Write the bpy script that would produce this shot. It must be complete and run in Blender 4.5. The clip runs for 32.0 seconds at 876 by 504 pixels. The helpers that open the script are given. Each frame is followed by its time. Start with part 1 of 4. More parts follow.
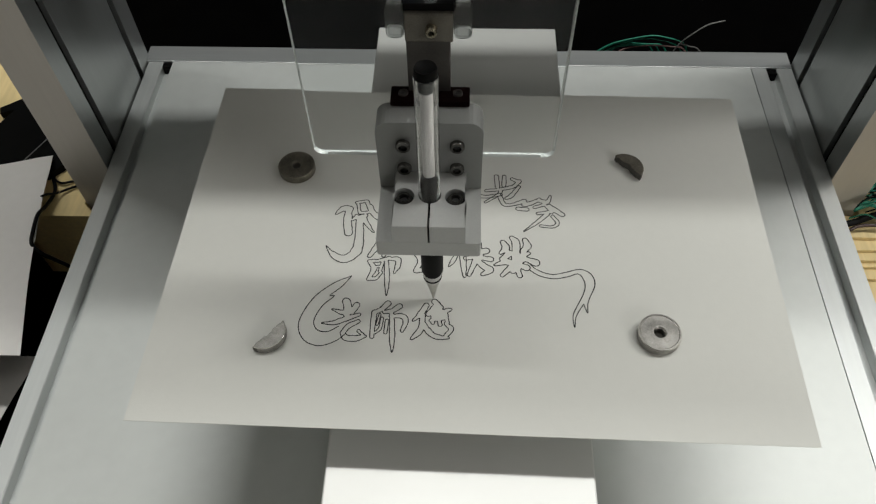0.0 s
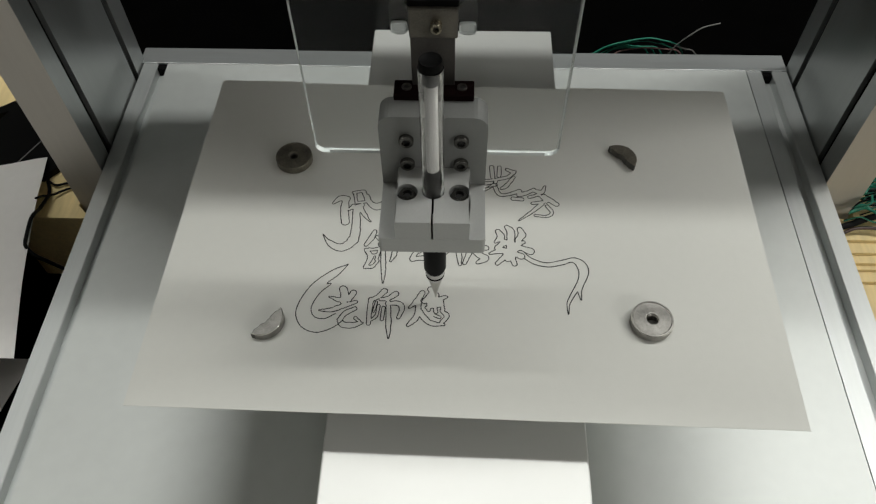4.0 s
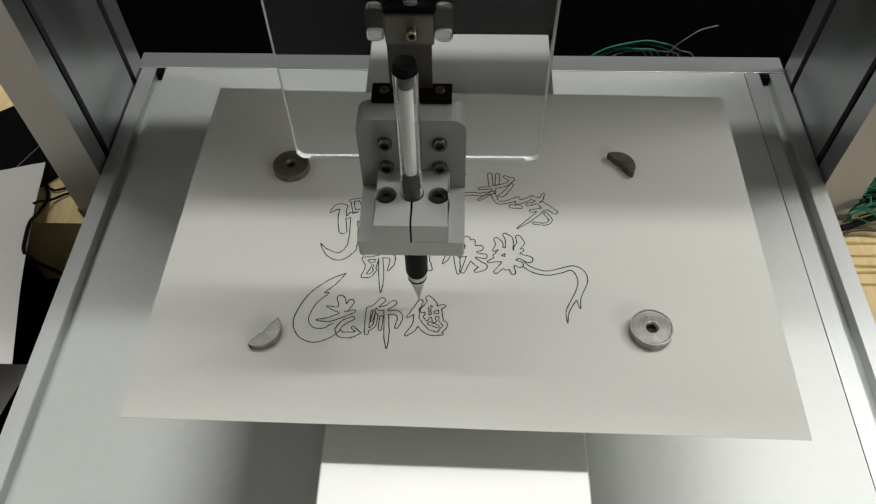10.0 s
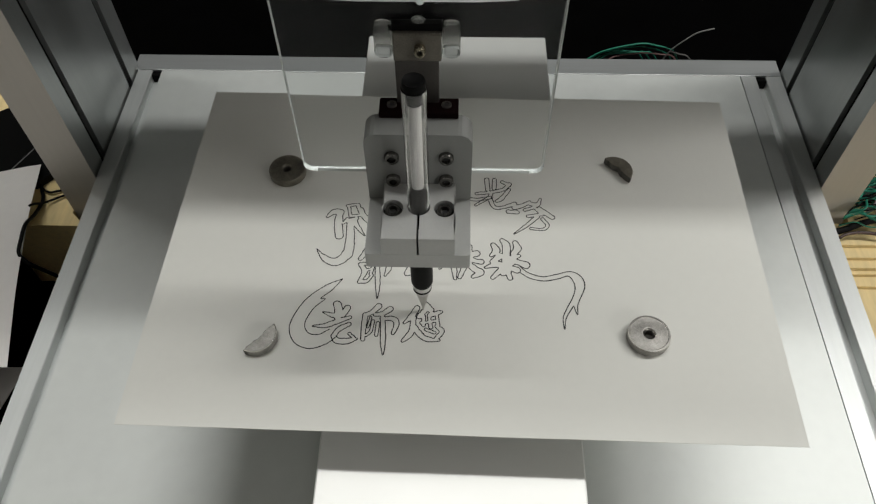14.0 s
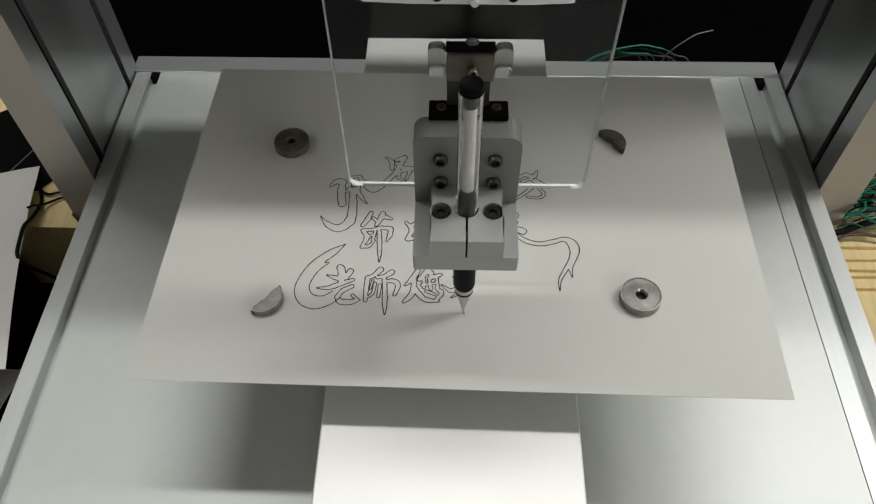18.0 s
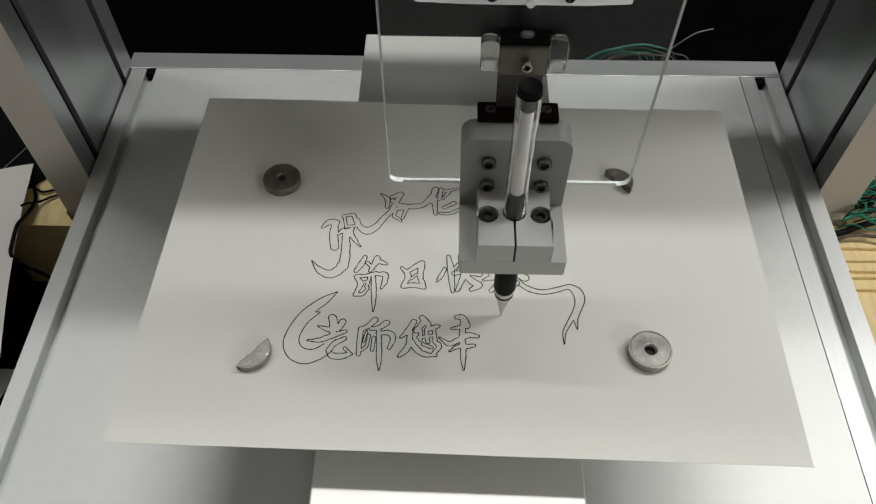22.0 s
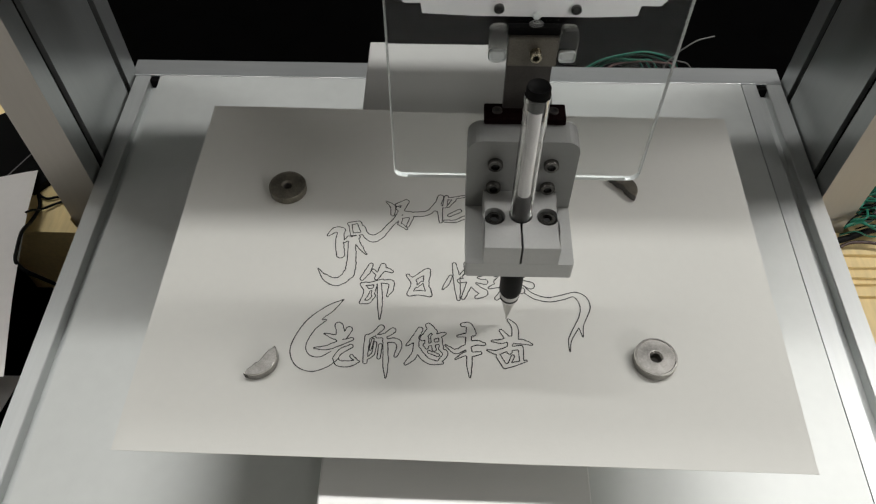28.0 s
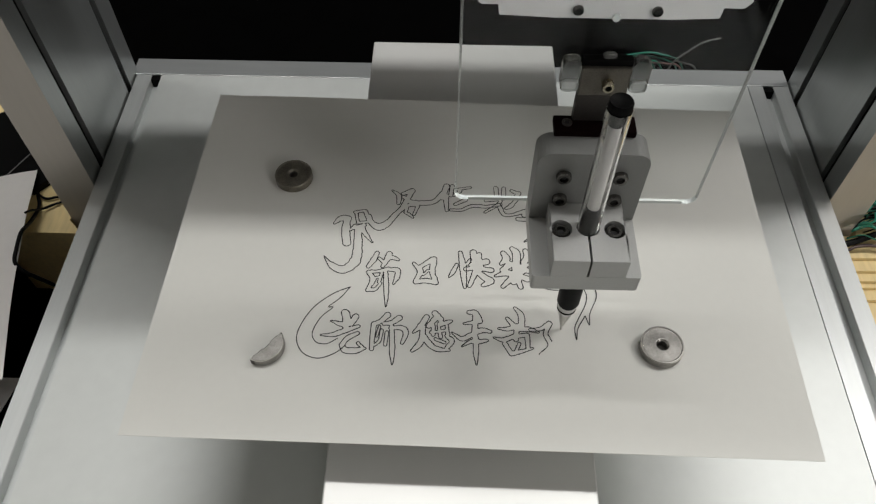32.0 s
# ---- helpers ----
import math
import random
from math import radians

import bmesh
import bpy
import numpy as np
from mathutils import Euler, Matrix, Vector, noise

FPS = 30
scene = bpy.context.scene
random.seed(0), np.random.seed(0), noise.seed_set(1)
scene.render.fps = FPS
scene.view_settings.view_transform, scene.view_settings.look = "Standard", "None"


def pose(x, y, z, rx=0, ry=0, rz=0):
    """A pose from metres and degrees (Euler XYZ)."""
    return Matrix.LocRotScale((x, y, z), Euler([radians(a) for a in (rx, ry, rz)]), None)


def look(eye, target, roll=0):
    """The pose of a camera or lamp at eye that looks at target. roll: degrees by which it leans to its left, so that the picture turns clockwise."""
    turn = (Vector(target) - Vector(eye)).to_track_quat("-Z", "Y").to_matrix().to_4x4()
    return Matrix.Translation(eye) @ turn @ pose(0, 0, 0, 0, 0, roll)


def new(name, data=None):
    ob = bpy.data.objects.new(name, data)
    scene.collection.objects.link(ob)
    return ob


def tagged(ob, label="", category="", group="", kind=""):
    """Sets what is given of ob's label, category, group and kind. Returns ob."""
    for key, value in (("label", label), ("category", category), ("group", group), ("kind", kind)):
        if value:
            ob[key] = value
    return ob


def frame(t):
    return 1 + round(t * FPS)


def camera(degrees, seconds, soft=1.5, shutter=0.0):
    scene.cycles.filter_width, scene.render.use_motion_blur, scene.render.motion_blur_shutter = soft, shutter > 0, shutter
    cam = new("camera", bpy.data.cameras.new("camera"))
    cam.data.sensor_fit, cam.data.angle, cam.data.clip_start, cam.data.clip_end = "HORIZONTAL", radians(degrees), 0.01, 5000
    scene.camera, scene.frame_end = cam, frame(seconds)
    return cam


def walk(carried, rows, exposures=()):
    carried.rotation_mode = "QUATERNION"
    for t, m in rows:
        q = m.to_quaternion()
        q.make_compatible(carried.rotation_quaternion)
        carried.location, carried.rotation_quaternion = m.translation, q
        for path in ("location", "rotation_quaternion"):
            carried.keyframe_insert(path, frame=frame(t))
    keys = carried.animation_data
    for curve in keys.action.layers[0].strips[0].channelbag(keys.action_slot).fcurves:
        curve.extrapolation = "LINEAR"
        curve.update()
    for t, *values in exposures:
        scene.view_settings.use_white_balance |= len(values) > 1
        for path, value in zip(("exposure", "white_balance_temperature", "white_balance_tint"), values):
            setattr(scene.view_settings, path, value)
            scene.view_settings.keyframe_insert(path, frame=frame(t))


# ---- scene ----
cam = camera(60.52, 32.0, soft=1.25)
PATH = [
    (0.0, pose(-0.0046, -0.2284, 0.3047, 35.619, 0.798, 1.888)),
    (0.5, pose(-0.0047, -0.2282, 0.3046, 35.685, 0.794, 1.835)),
    (1.0, pose(-0.0042, -0.2283, 0.3041, 35.726, 0.744, 1.824)),
    (1.5, pose(-0.0042, -0.2284, 0.304, 35.741, 0.71, 1.841)),
    (2.0, pose(-0.0042, -0.2278, 0.3042, 35.735, 0.612, 1.744)),
    (2.5, pose(-0.0043, -0.2276, 0.3045, 35.741, 0.59, 1.699)),
    (3.0, pose(-0.0041, -0.2276, 0.3047, 35.714, 0.582, 1.716)),
    (3.5, pose(-0.0042, -0.2275, 0.3048, 35.696, 0.556, 1.746)),
    (5.5, pose(-0.0041, -0.2266, 0.3049, 35.739, 0.548, 1.665)),
    (6.0, pose(-0.0036, -0.2264, 0.3051, 35.801, 0.646, 1.556)),
    (6.5, pose(-0.0034, -0.2261, 0.3054, 35.822, 0.669, 1.556)),
    (7.0, pose(-0.0035, -0.2261, 0.305, 35.807, 0.585, 1.61)),
    (7.5, pose(-0.0034, -0.2265, 0.3049, 35.842, 0.577, 1.577)),
    (8.0, pose(-0.0037, -0.2265, 0.305, 35.856, 0.638, 1.487)),
    (8.5, pose(-0.0037, -0.2265, 0.3049, 35.856, 0.658, 1.498)),
    (9.0, pose(-0.0038, -0.2263, 0.3049, 35.824, 0.61, 1.575)),
    (9.5, pose(-0.0037, -0.2269, 0.3051, 35.855, 0.605, 1.607)),
    (10.0, pose(-0.0035, -0.2266, 0.3049, 35.894, 0.67, 1.525)),
    (10.5, pose(-0.0037, -0.2261, 0.3051, 35.906, 0.662, 1.514)),
    (11.0, pose(-0.0036, -0.2262, 0.3049, 35.954, 0.6, 1.53)),
    (11.5, pose(-0.0035, -0.2261, 0.3051, 35.987, 0.563, 1.514)),
    (12.0, pose(-0.0034, -0.2259, 0.3051, 36.029, 0.574, 1.444)),
    (12.5, pose(-0.0031, -0.2254, 0.3049, 36.04, 0.607, 1.414)),
    (13.0, pose(-0.0035, -0.2249, 0.305, 35.991, 0.533, 1.369)),
    (13.5, pose(-0.0037, -0.2255, 0.3052, 35.944, 0.418, 1.465)),
    (14.0, pose(-0.0037, -0.2252, 0.3052, 35.968, 0.428, 1.399)),
    (14.5, pose(-0.0032, -0.2253, 0.3054, 35.995, 0.506, 1.372)),
    (16.5, pose(-0.0039, -0.2252, 0.3057, 36.052, 0.452, 1.349)),
    (17.0, pose(-0.0038, -0.2256, 0.3055, 36.104, 0.446, 1.32)),
    (17.5, pose(-0.0037, -0.2259, 0.3056, 36.081, 0.416, 1.415)),
    (18.0, pose(-0.0035, -0.225, 0.3052, 36.082, 0.387, 1.342)),
    (18.5, pose(-0.0039, -0.2243, 0.3053, 36.043, 0.319, 1.358)),
    (19.0, pose(-0.0038, -0.2221, 0.3033, 35.924, 0.238, 1.236)),
    (19.5, pose(-0.0033, -0.2216, 0.304, 35.991, 0.136, 1.259)),
    (20.0, pose(-0.0029, -0.2211, 0.3041, 36.009, 0.171, 1.163)),
    (20.5, pose(-0.0035, -0.2201, 0.3031, 35.89, 0.107, 1.156)),
    (21.0, pose(-0.0041, -0.2203, 0.3033, 35.872, 0.115, 1.184)),
    (21.5, pose(-0.0047, -0.2199, 0.3031, 35.762, 0.102, 1.176)),
    (22.0, pose(-0.005, -0.2203, 0.3036, 35.749, 0.043, 1.31)),
    (22.5, pose(-0.0044, -0.2195, 0.3029, 35.74, 0.071, 1.219)),
    (23.0, pose(-0.005, -0.2191, 0.3027, 35.757, 0.08, 1.121)),
    (23.5, pose(-0.0051, -0.219, 0.3022, 35.634, 0.091, 1.129)),
    (24.0, pose(-0.0046, -0.219, 0.3028, 35.628, 0.094, 1.103)),
    (24.5, pose(-0.005, -0.2193, 0.3033, 35.695, 0.139, 1.104)),
    (25.0, pose(-0.0059, -0.2185, 0.3039, 35.835, 0.086, 1.121)),
    (25.5, pose(-0.007, -0.2177, 0.304, 35.895, 0.073, 1.104)),
    (27.5, pose(-0.0083, -0.2188, 0.3058, 36.099, 0.033, 1.101)),
    (28.0, pose(-0.0085, -0.2198, 0.306, 36.063, -0.041, 1.25)),
    (28.5, pose(-0.009, -0.2199, 0.3051, 36.042, -0.102, 1.421)),
    (29.0, pose(-0.0092, -0.2195, 0.3048, 36.088, 0.006, 1.346)),
    (29.5, pose(-0.0091, -0.2203, 0.3053, 36.073, 0.003, 1.323)),
    (30.0, pose(-0.0083, -0.2213, 0.3058, 36.063, 0.042, 1.377)),
    (30.5, pose(-0.0096, -0.2201, 0.3048, 36.047, -0.176, 1.503)),
    (31.0, pose(-0.0113, -0.217, 0.3039, 36.145, -0.13, 1.39)),
    (31.5, pose(-0.0119, -0.2157, 0.3028, 36.101, -0.143, 1.413)),
    (32.0, pose(-0.0121, -0.2151, 0.3029, 36.006, -0.237, 1.355)),
]
# the clip's camera brightens and warms a little on the way
EXPOSURES = [(0, -0.05, 6500, 10), (2.5, -0.09, 6500, 9), (7, -0.04, 6500, 10), (11, 0.02, 6500, 11), (15, 0.0, 6500, 11), (19, -0.03, 6500, 11), (21.5, 0.09, 6500, 12), (24.5, 0.08, 6500, 13), (28, 0.10, 6500, 13), (32, 0.06, 6500, 13)]
walk(cam, PATH, EXPOSURES)

# ---- light: a long ceiling tube over and behind the machine, a hanging lamp at its right, weaker added fills in front and at the left ----
world = bpy.data.worlds.new("room_air")
world.use_nodes = True
world.node_tree.nodes["Background"].inputs[0].default_value = (0.9, 0.95, 1.0, 1)
world.node_tree.nodes["Background"].inputs[1].default_value = 0.02
scene.world = world


def lamp(name, m, length, width, watts, colour):
    light = bpy.data.lights.new(name, "AREA")
    light.shape, light.size, light.size_y = "RECTANGLE", length, width
    light.energy, light.color = watts, colour
    ob = new(name, light)
    ob.matrix_world = m
    return ob


lamp("ceiling_tube_and_fill", pose(0.3, 0.42, 2.0), 2.6, 0.09, 28.2, (0.99, 1.0, 0.965))
lamp("hanging_lamp", pose(1.2, 0.27, 1.25), 0.4, 0.25, 8.5, (1.0, 0.985, 0.95))
# added fill that brightens the surfaces facing forward
lamp("front_fill", look((1.5, -1.5, 0.95), (0, 0, 0)), 0.6, 0.4, 10.0, (1.0, 0.985, 0.95))
# added fill for the box and sheets at the left, no real tube
lamp("ceiling_tube_and_fill", pose(-1.5, -0.2, 1.6), 0.2, 1.2, 3.5, (1.0, 0.97, 0.92))


# ---- materials ----
def shader(name, base, rough=0.5, metal=0.0, spread=0.12, scale=60.0, bump=0.0, bump_scale=400.0, stretch=(1, 1, 1), coat=0.0, spec=0.5, coat_rough=0.14):
    """A surface with colour variation at two scales and a fine relief."""
    m = bpy.data.materials.new(name)
    m.use_nodes = True
    nt = m.node_tree
    n, ln = nt.nodes, nt.links
    p = n["Principled BSDF"]
    co = n.new("ShaderNodeTexCoord")
    mp = n.new("ShaderNodeMapping")
    mp.inputs["Scale"].default_value = stretch
    ln.new(co.outputs["Object"], mp.inputs["Vector"])
    big = n.new("ShaderNodeTexNoise")
    big.inputs["Scale"].default_value, big.inputs["Detail"].default_value = scale, 3.0
    fine = n.new("ShaderNodeTexNoise")
    fine.inputs["Scale"].default_value, fine.inputs["Detail"].default_value = scale * 12, 2.0
    for t in (big, fine):
        ln.new(mp.outputs[0], t.inputs["Vector"])
    mixed = n.new("ShaderNodeMath")
    mixed.operation = "MULTIPLY_ADD"
    mixed.inputs[1].default_value = 0.6
    ln.new(big.outputs[0], mixed.inputs[0])
    half = n.new("ShaderNodeMath")
    half.operation = "MULTIPLY"
    half.inputs[1].default_value = 0.4
    ln.new(fine.outputs[0], half.inputs[0])
    ln.new(half.outputs[0], mixed.inputs[2])
    ramp = n.new("ShaderNodeValToRGB")
    ramp.color_ramp.elements[0].position, ramp.color_ramp.elements[1].position = 0.3, 0.7
    ramp.color_ramp.elements[0].color = (*[c * (1 - spread) for c in base], 1)
    ramp.color_ramp.elements[1].color = (*[min(1, c * (1 + spread)) for c in base], 1)
    ln.new(mixed.outputs[0], ramp.inputs[0])
    ln.new(ramp.outputs[0], p.inputs["Base Color"])
    rr = n.new("ShaderNodeMapRange")
    rr.inputs["To Min"].default_value, rr.inputs["To Max"].default_value = max(0.02, rough * 0.85), min(1, rough * 1.15)
    ln.new(mixed.outputs[0], rr.inputs["Value"])
    ln.new(rr.outputs[0], p.inputs["Roughness"])
    p.inputs["Metallic"].default_value = metal
    p.inputs["Specular IOR Level"].default_value = spec
    p.inputs["Coat Weight"].default_value = coat
    p.inputs["Coat Roughness"].default_value = coat_rough
    if bump:
        b = n.new("ShaderNodeBump")
        b.inputs["Strength"].default_value, b.inputs["Distance"].default_value = bump, 0.0002
        bt = n.new("ShaderNodeTexNoise")
        bt.inputs["Scale"].default_value, bt.inputs["Detail"].default_value = bump_scale, 3.0
        ln.new(mp.outputs[0], bt.inputs["Vector"])
        ln.new(bt.outputs[0], b.inputs["Height"])
        ln.new(b.outputs[0], p.inputs["Normal"])
    return m


def clear(name, colour, rough=0.02, ior=1.49, weight=1.0):
    m = bpy.data.materials.new(name)
    m.use_nodes = True
    p = m.node_tree.nodes["Principled BSDF"]
    p.inputs["Base Color"].default_value = (*colour, 1)
    p.inputs["Roughness"].default_value = rough
    p.inputs["IOR"].default_value = ior
    p.inputs["Transmission Weight"].default_value = weight
    return m


M_PAPER = shader("white_paper", (0.67, 0.67, 0.627), 0.75, spread=0.02, scale=18, bump=0.15, bump_scale=900)
M_INK = shader("black_ink", (0.012, 0.012, 0.012), 0.6, spread=0.3, scale=300)
M_PANEL = shader("satin_panel", (0.68, 0.70, 0.68), 0.58, 0.72, spread=0.05, scale=9, bump=0.05, bump_scale=500, spec=0.6)
M_STRIP = shader("white_cover", (0.73, 0.73, 0.705), 0.38, 0.2, spread=0.02, scale=8, spec=0.8)
M_ALU = shader("anodised_aluminium", (0.64, 0.66, 0.65), 0.50, 0.75, spread=0.06, scale=30, bump=0.08, bump_scale=300, stretch=(1, 0.06, 1))
M_ALU_X = shader("anodised_cross_bar", (0.55, 0.57, 0.57), 0.42, 0.85, spread=0.06, scale=30, bump=0.08, bump_scale=300, stretch=(0.06, 1, 1))
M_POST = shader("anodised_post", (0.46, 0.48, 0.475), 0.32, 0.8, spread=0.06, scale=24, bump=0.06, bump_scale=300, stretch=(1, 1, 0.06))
# room light on the posts' fronts, put into a paler matt colour
M_POST_LIT = shader("post_front_room_light", (0.62, 0.585, 0.52), 0.6, 0.1, spread=0.05, scale=24, bump=0.06, bump_scale=300, stretch=(1, 1, 0.06))
M_CLAMP = shader("milled_aluminium", (0.42, 0.425, 0.41), 0.5, 0.5, spread=0.05, scale=90, bump=0.1, bump_scale=900)
M_PLATE = shader("bead_blasted_plate", (0.25, 0.255, 0.245), 0.55, 0.4, spread=0.05, scale=80, bump=0.15, bump_scale=1500)
M_STEEL = shader("bright_steel", (0.58, 0.57, 0.54), 0.3, 1.0, spread=0.1, scale=200)
M_RECESS_SHADE = shader("recess_shade", (0.03, 0.03, 0.03), 0.5, 0.5, spread=0.2, scale=200)
M_BLACK = shader("black_plastic", (0.0035, 0.0035, 0.0035), 0.55, spread=0.3, scale=120, spec=0.08)
M_BRACKET = shader("dark_red_bracket", (0.006, 0.0025, 0.0025), 0.6, spread=0.3, scale=100, spec=0.02)
M_MAGNET = shader("nickel_magnet", (0.30, 0.29, 0.27), 0.52, 0.85, spread=0.45, scale=170, bump=0.4, bump_scale=600)
# darker copy of the nickel holds the beam's shade on the rear magnets
M_MAGNET_SHADED = shader("shaded_magnet", (0.20, 0.185, 0.15), 0.5, 0.8, spread=0.45, scale=170, bump=0.4, bump_scale=600)
# rim highlight put into a brighter, shinier bevel colour
M_RIM = shader("shiny_rim_highlight", (0.72, 0.70, 0.66), 0.25, 1.0, spread=0.2, scale=200)
M_BREAK_HOLE_SHADE = shader("broken_core_and_hole_shade", (0.10, 0.095, 0.085), 0.8, 0.2, spread=0.4, scale=400, bump=0.8, bump_scale=500)
M_ACRYLIC = clear("clear_acrylic", (0.97, 0.985, 0.98), 0.02, 1.26)
M_EDGE = shader("frosted_acrylic_edge", (0.64, 0.68, 0.66), 0.5, spread=0.05, scale=100)
M_TUBE = clear("clear_pen_tube", (0.90, 0.90, 0.89), 0.05, 1.45, 1.0)
M_LUG = clear("smoky_plastic", (0.42, 0.42, 0.40), 0.12, 1.40, 1.0)
M_INKTUBE = shader("clouded_refill", (0.40, 0.40, 0.385), 0.3, spread=0.25, scale=500, stretch=(1, 1, 0.04))
M_REFILL = shader("pale_refill", (0.62, 0.62, 0.60), 0.35, spread=0.05, scale=200)
M_FROST = clear("frosted_plastic", (0.86, 0.88, 0.86), 0.25, 1.40, 0.88)
M_SLIDE = shader("oily_dark_steel", (0.06, 0.055, 0.05), 0.4, 0.6, spread=0.25, scale=120)
M_SCREW = shader("zinc_screw", (0.17, 0.165, 0.155), 0.26, 1.0, spread=0.2, scale=300)
M_BOX = shader("tarnished_metal", (0.13, 0.12, 0.10), 0.38, 0.7, spread=0.35, scale=140)
M_BRASS = shader("brass_screw", (0.40, 0.36, 0.27), 0.28, 1.0, spread=0.15, scale=200)
M_CARRIAGE = shader("white_carriage", (0.70, 0.71, 0.70), 0.45, spread=0.03, scale=50)
M_BENCH = shader("black_bench_cloth", (0.0012, 0.0012, 0.0012), 0.95, spread=0.3, scale=30, spec=0.01)
M_WOOD = shader("pale_pine", (0.84, 0.66, 0.33), 0.6, spread=0.16, scale=26, bump=0.2, bump_scale=80, stretch=(1, 0.12, 1))
M_SHEET = shader("loose_paper", (0.82, 0.80, 0.77), 0.8, spread=0.03, scale=14)
M_WIRE_G = shader("green_wire", (0.015, 0.22, 0.14), 0.4, spread=0.2, scale=200)
M_WIRE_W = shader("grey_wire", (0.20, 0.20, 0.19), 0.4, spread=0.2, scale=200)
M_WIRE_R = shader("red_wire", (0.05, 0.022, 0.018), 0.4, spread=0.2, scale=200)
M_WIRE_P = shader("pink_wire", (0.35, 0.20, 0.19), 0.4, spread=0.2, scale=200)
M_WIRE_B = shader("black_cable", (0.006, 0.006, 0.006), 0.55, spread=0.2, scale=200, spec=0.1)
M_WALL = shader("room_paint", (0.42, 0.41, 0.39), 0.8, spread=0.05, scale=2)
M_CEIL = shader("ceiling_paint", (0.66, 0.66, 0.64), 0.9, spread=0.03, scale=2)
M_DARKWALL = shader("unseen_dark_wall", (0.035, 0.035, 0.034), 0.85, spread=0.1, scale=2)
M_FLOOR = shader("room_floor", (0.25, 0.24, 0.22), 0.6, spread=0.15, scale=4)


# ---- mesh helpers ----
def part(name, bm, material, parent=None, label=""):
    me = bpy.data.meshes.new(name)
    bmesh.ops.recalc_face_normals(bm, faces=bm.faces)
    bm.to_mesh(me)
    bm.free()
    me.materials.append(material)
    ob = new(name, me)
    if parent:
        ob.parent = parent
    if label:
        ob["label"] = label
    return ob


def thing(name, m, label, category, group="", kind=""):
    ob = new(name)
    ob.empty_display_size = 0.01
    ob.matrix_world = m
    return tagged(ob, label, category, group, kind)


def box(bm, x0, x1, y0, y1, z0, z1, bevel=0.0, seg=2):
    m = Matrix.LocRotScale(((x0 + x1) / 2, (y0 + y1) / 2, (z0 + z1) / 2), None, (x1 - x0, y1 - y0, z1 - z0))
    r = bmesh.ops.create_cube(bm, size=1, matrix=m)
    if bevel:
        es = list({e for v in r["verts"] for e in v.link_edges})
        bmesh.ops.bevel(bm, geom=es, offset=bevel, segments=seg, affect="EDGES", profile=0.5)
    return bm


def boxed(*a, **k):
    return box(bmesh.new(), *a, **k)


def prism(bm, pts, depth, m=Matrix(), bevel=0.0):
    """A flat outline in x, y, drawn out by depth along z and set at the pose m."""
    vs = [bm.verts.new(m @ Vector((x, y, 0))) for x, y in pts]
    f = bm.faces.new(vs)
    r = bmesh.ops.extrude_face_region(bm, geom=[f])
    up = [g for g in r["geom"] if isinstance(g, bmesh.types.BMVert)]
    way = (m.to_3x3() @ Vector((0, 0, depth)))
    bmesh.ops.translate(bm, verts=up, vec=way)
    if bevel:
        ends = [e for e in bm.edges if len(e.link_faces) == 2 and e.calc_face_angle(0) > 1.0 and (e in f.edges or all(v in up for v in e.verts))]
        bmesh.ops.bevel(bm, geom=ends, offset=bevel, segments=2, affect="EDGES", profile=0.5)
    return bm


def rounded(x0, x1, y0, y1, r, seg=6, corners=(1, 1, 1, 1)):
    """A rectangle's outline with rounded corners: lower left, lower right, upper right, upper left."""
    out = []
    spec = ((x0, y0, 180), (x1, y0, 270), (x1, y1, 0), (x0, y1, 90))
    for (x, y, a), on in zip(spec, corners):
        if not on:
            out.append((x, y))
            continue
        cx, cy = x + (r if x == x0 else -r), y + (r if y == y0 else -r)
        for i in range(seg + 1):
            b = radians(a + 90 * i / seg)
            out.append((cx + r * math.cos(b), cy + r * math.sin(b)))
    return out


def lathe(bm, profile, m=Matrix(), seg=32):
    """Turn a profile of (radius, z) about the z axis."""
    rings = []
    for r, z in profile:
        if r < 1e-6:
            rings.append([bm.verts.new(m @ Vector((0, 0, z)))])
        else:
            rings.append([bm.verts.new(m @ Vector((r * math.cos(2 * math.pi * i / seg), r * math.sin(2 * math.pi * i / seg), z))) for i in range(seg)])
    for a, b in zip(rings, rings[1:]):
        for i in range(seg):
            j = (i + 1) % seg
            if len(a) == 1 and len(b) == 1:
                continue
            if len(a) == 1:
                bm.faces.new((a[0], b[i], b[j]))
            elif len(b) == 1:
                bm.faces.new((a[i], a[j], b[0]))
            else:
                bm.faces.new((a[i], a[j], b[j], b[i]))
    return bm


def smooth(ob):
    for p in ob.data.polygons:
        p.use_smooth = True
    return ob


def spline(pts, n=10):
    """A smooth line through the points."""
    ps = [Vector(p) for p in pts]
    ps = [2 * ps[0] - ps[1]] + ps + [2 * ps[-1] - ps[-2]]
    out = []
    for i in range(1, len(ps) - 2):
        a, b, c, d = ps[i - 1:i + 3]
        for k in range(n):
            t = k / n
            out.append(0.5 * ((2 * b) + (c - a) * t + (2 * a - 5 * b + 4 * c - d) * t * t + (3 * b - a - 3 * c + d) * t ** 3))
    out.append(ps[-2])
    return out


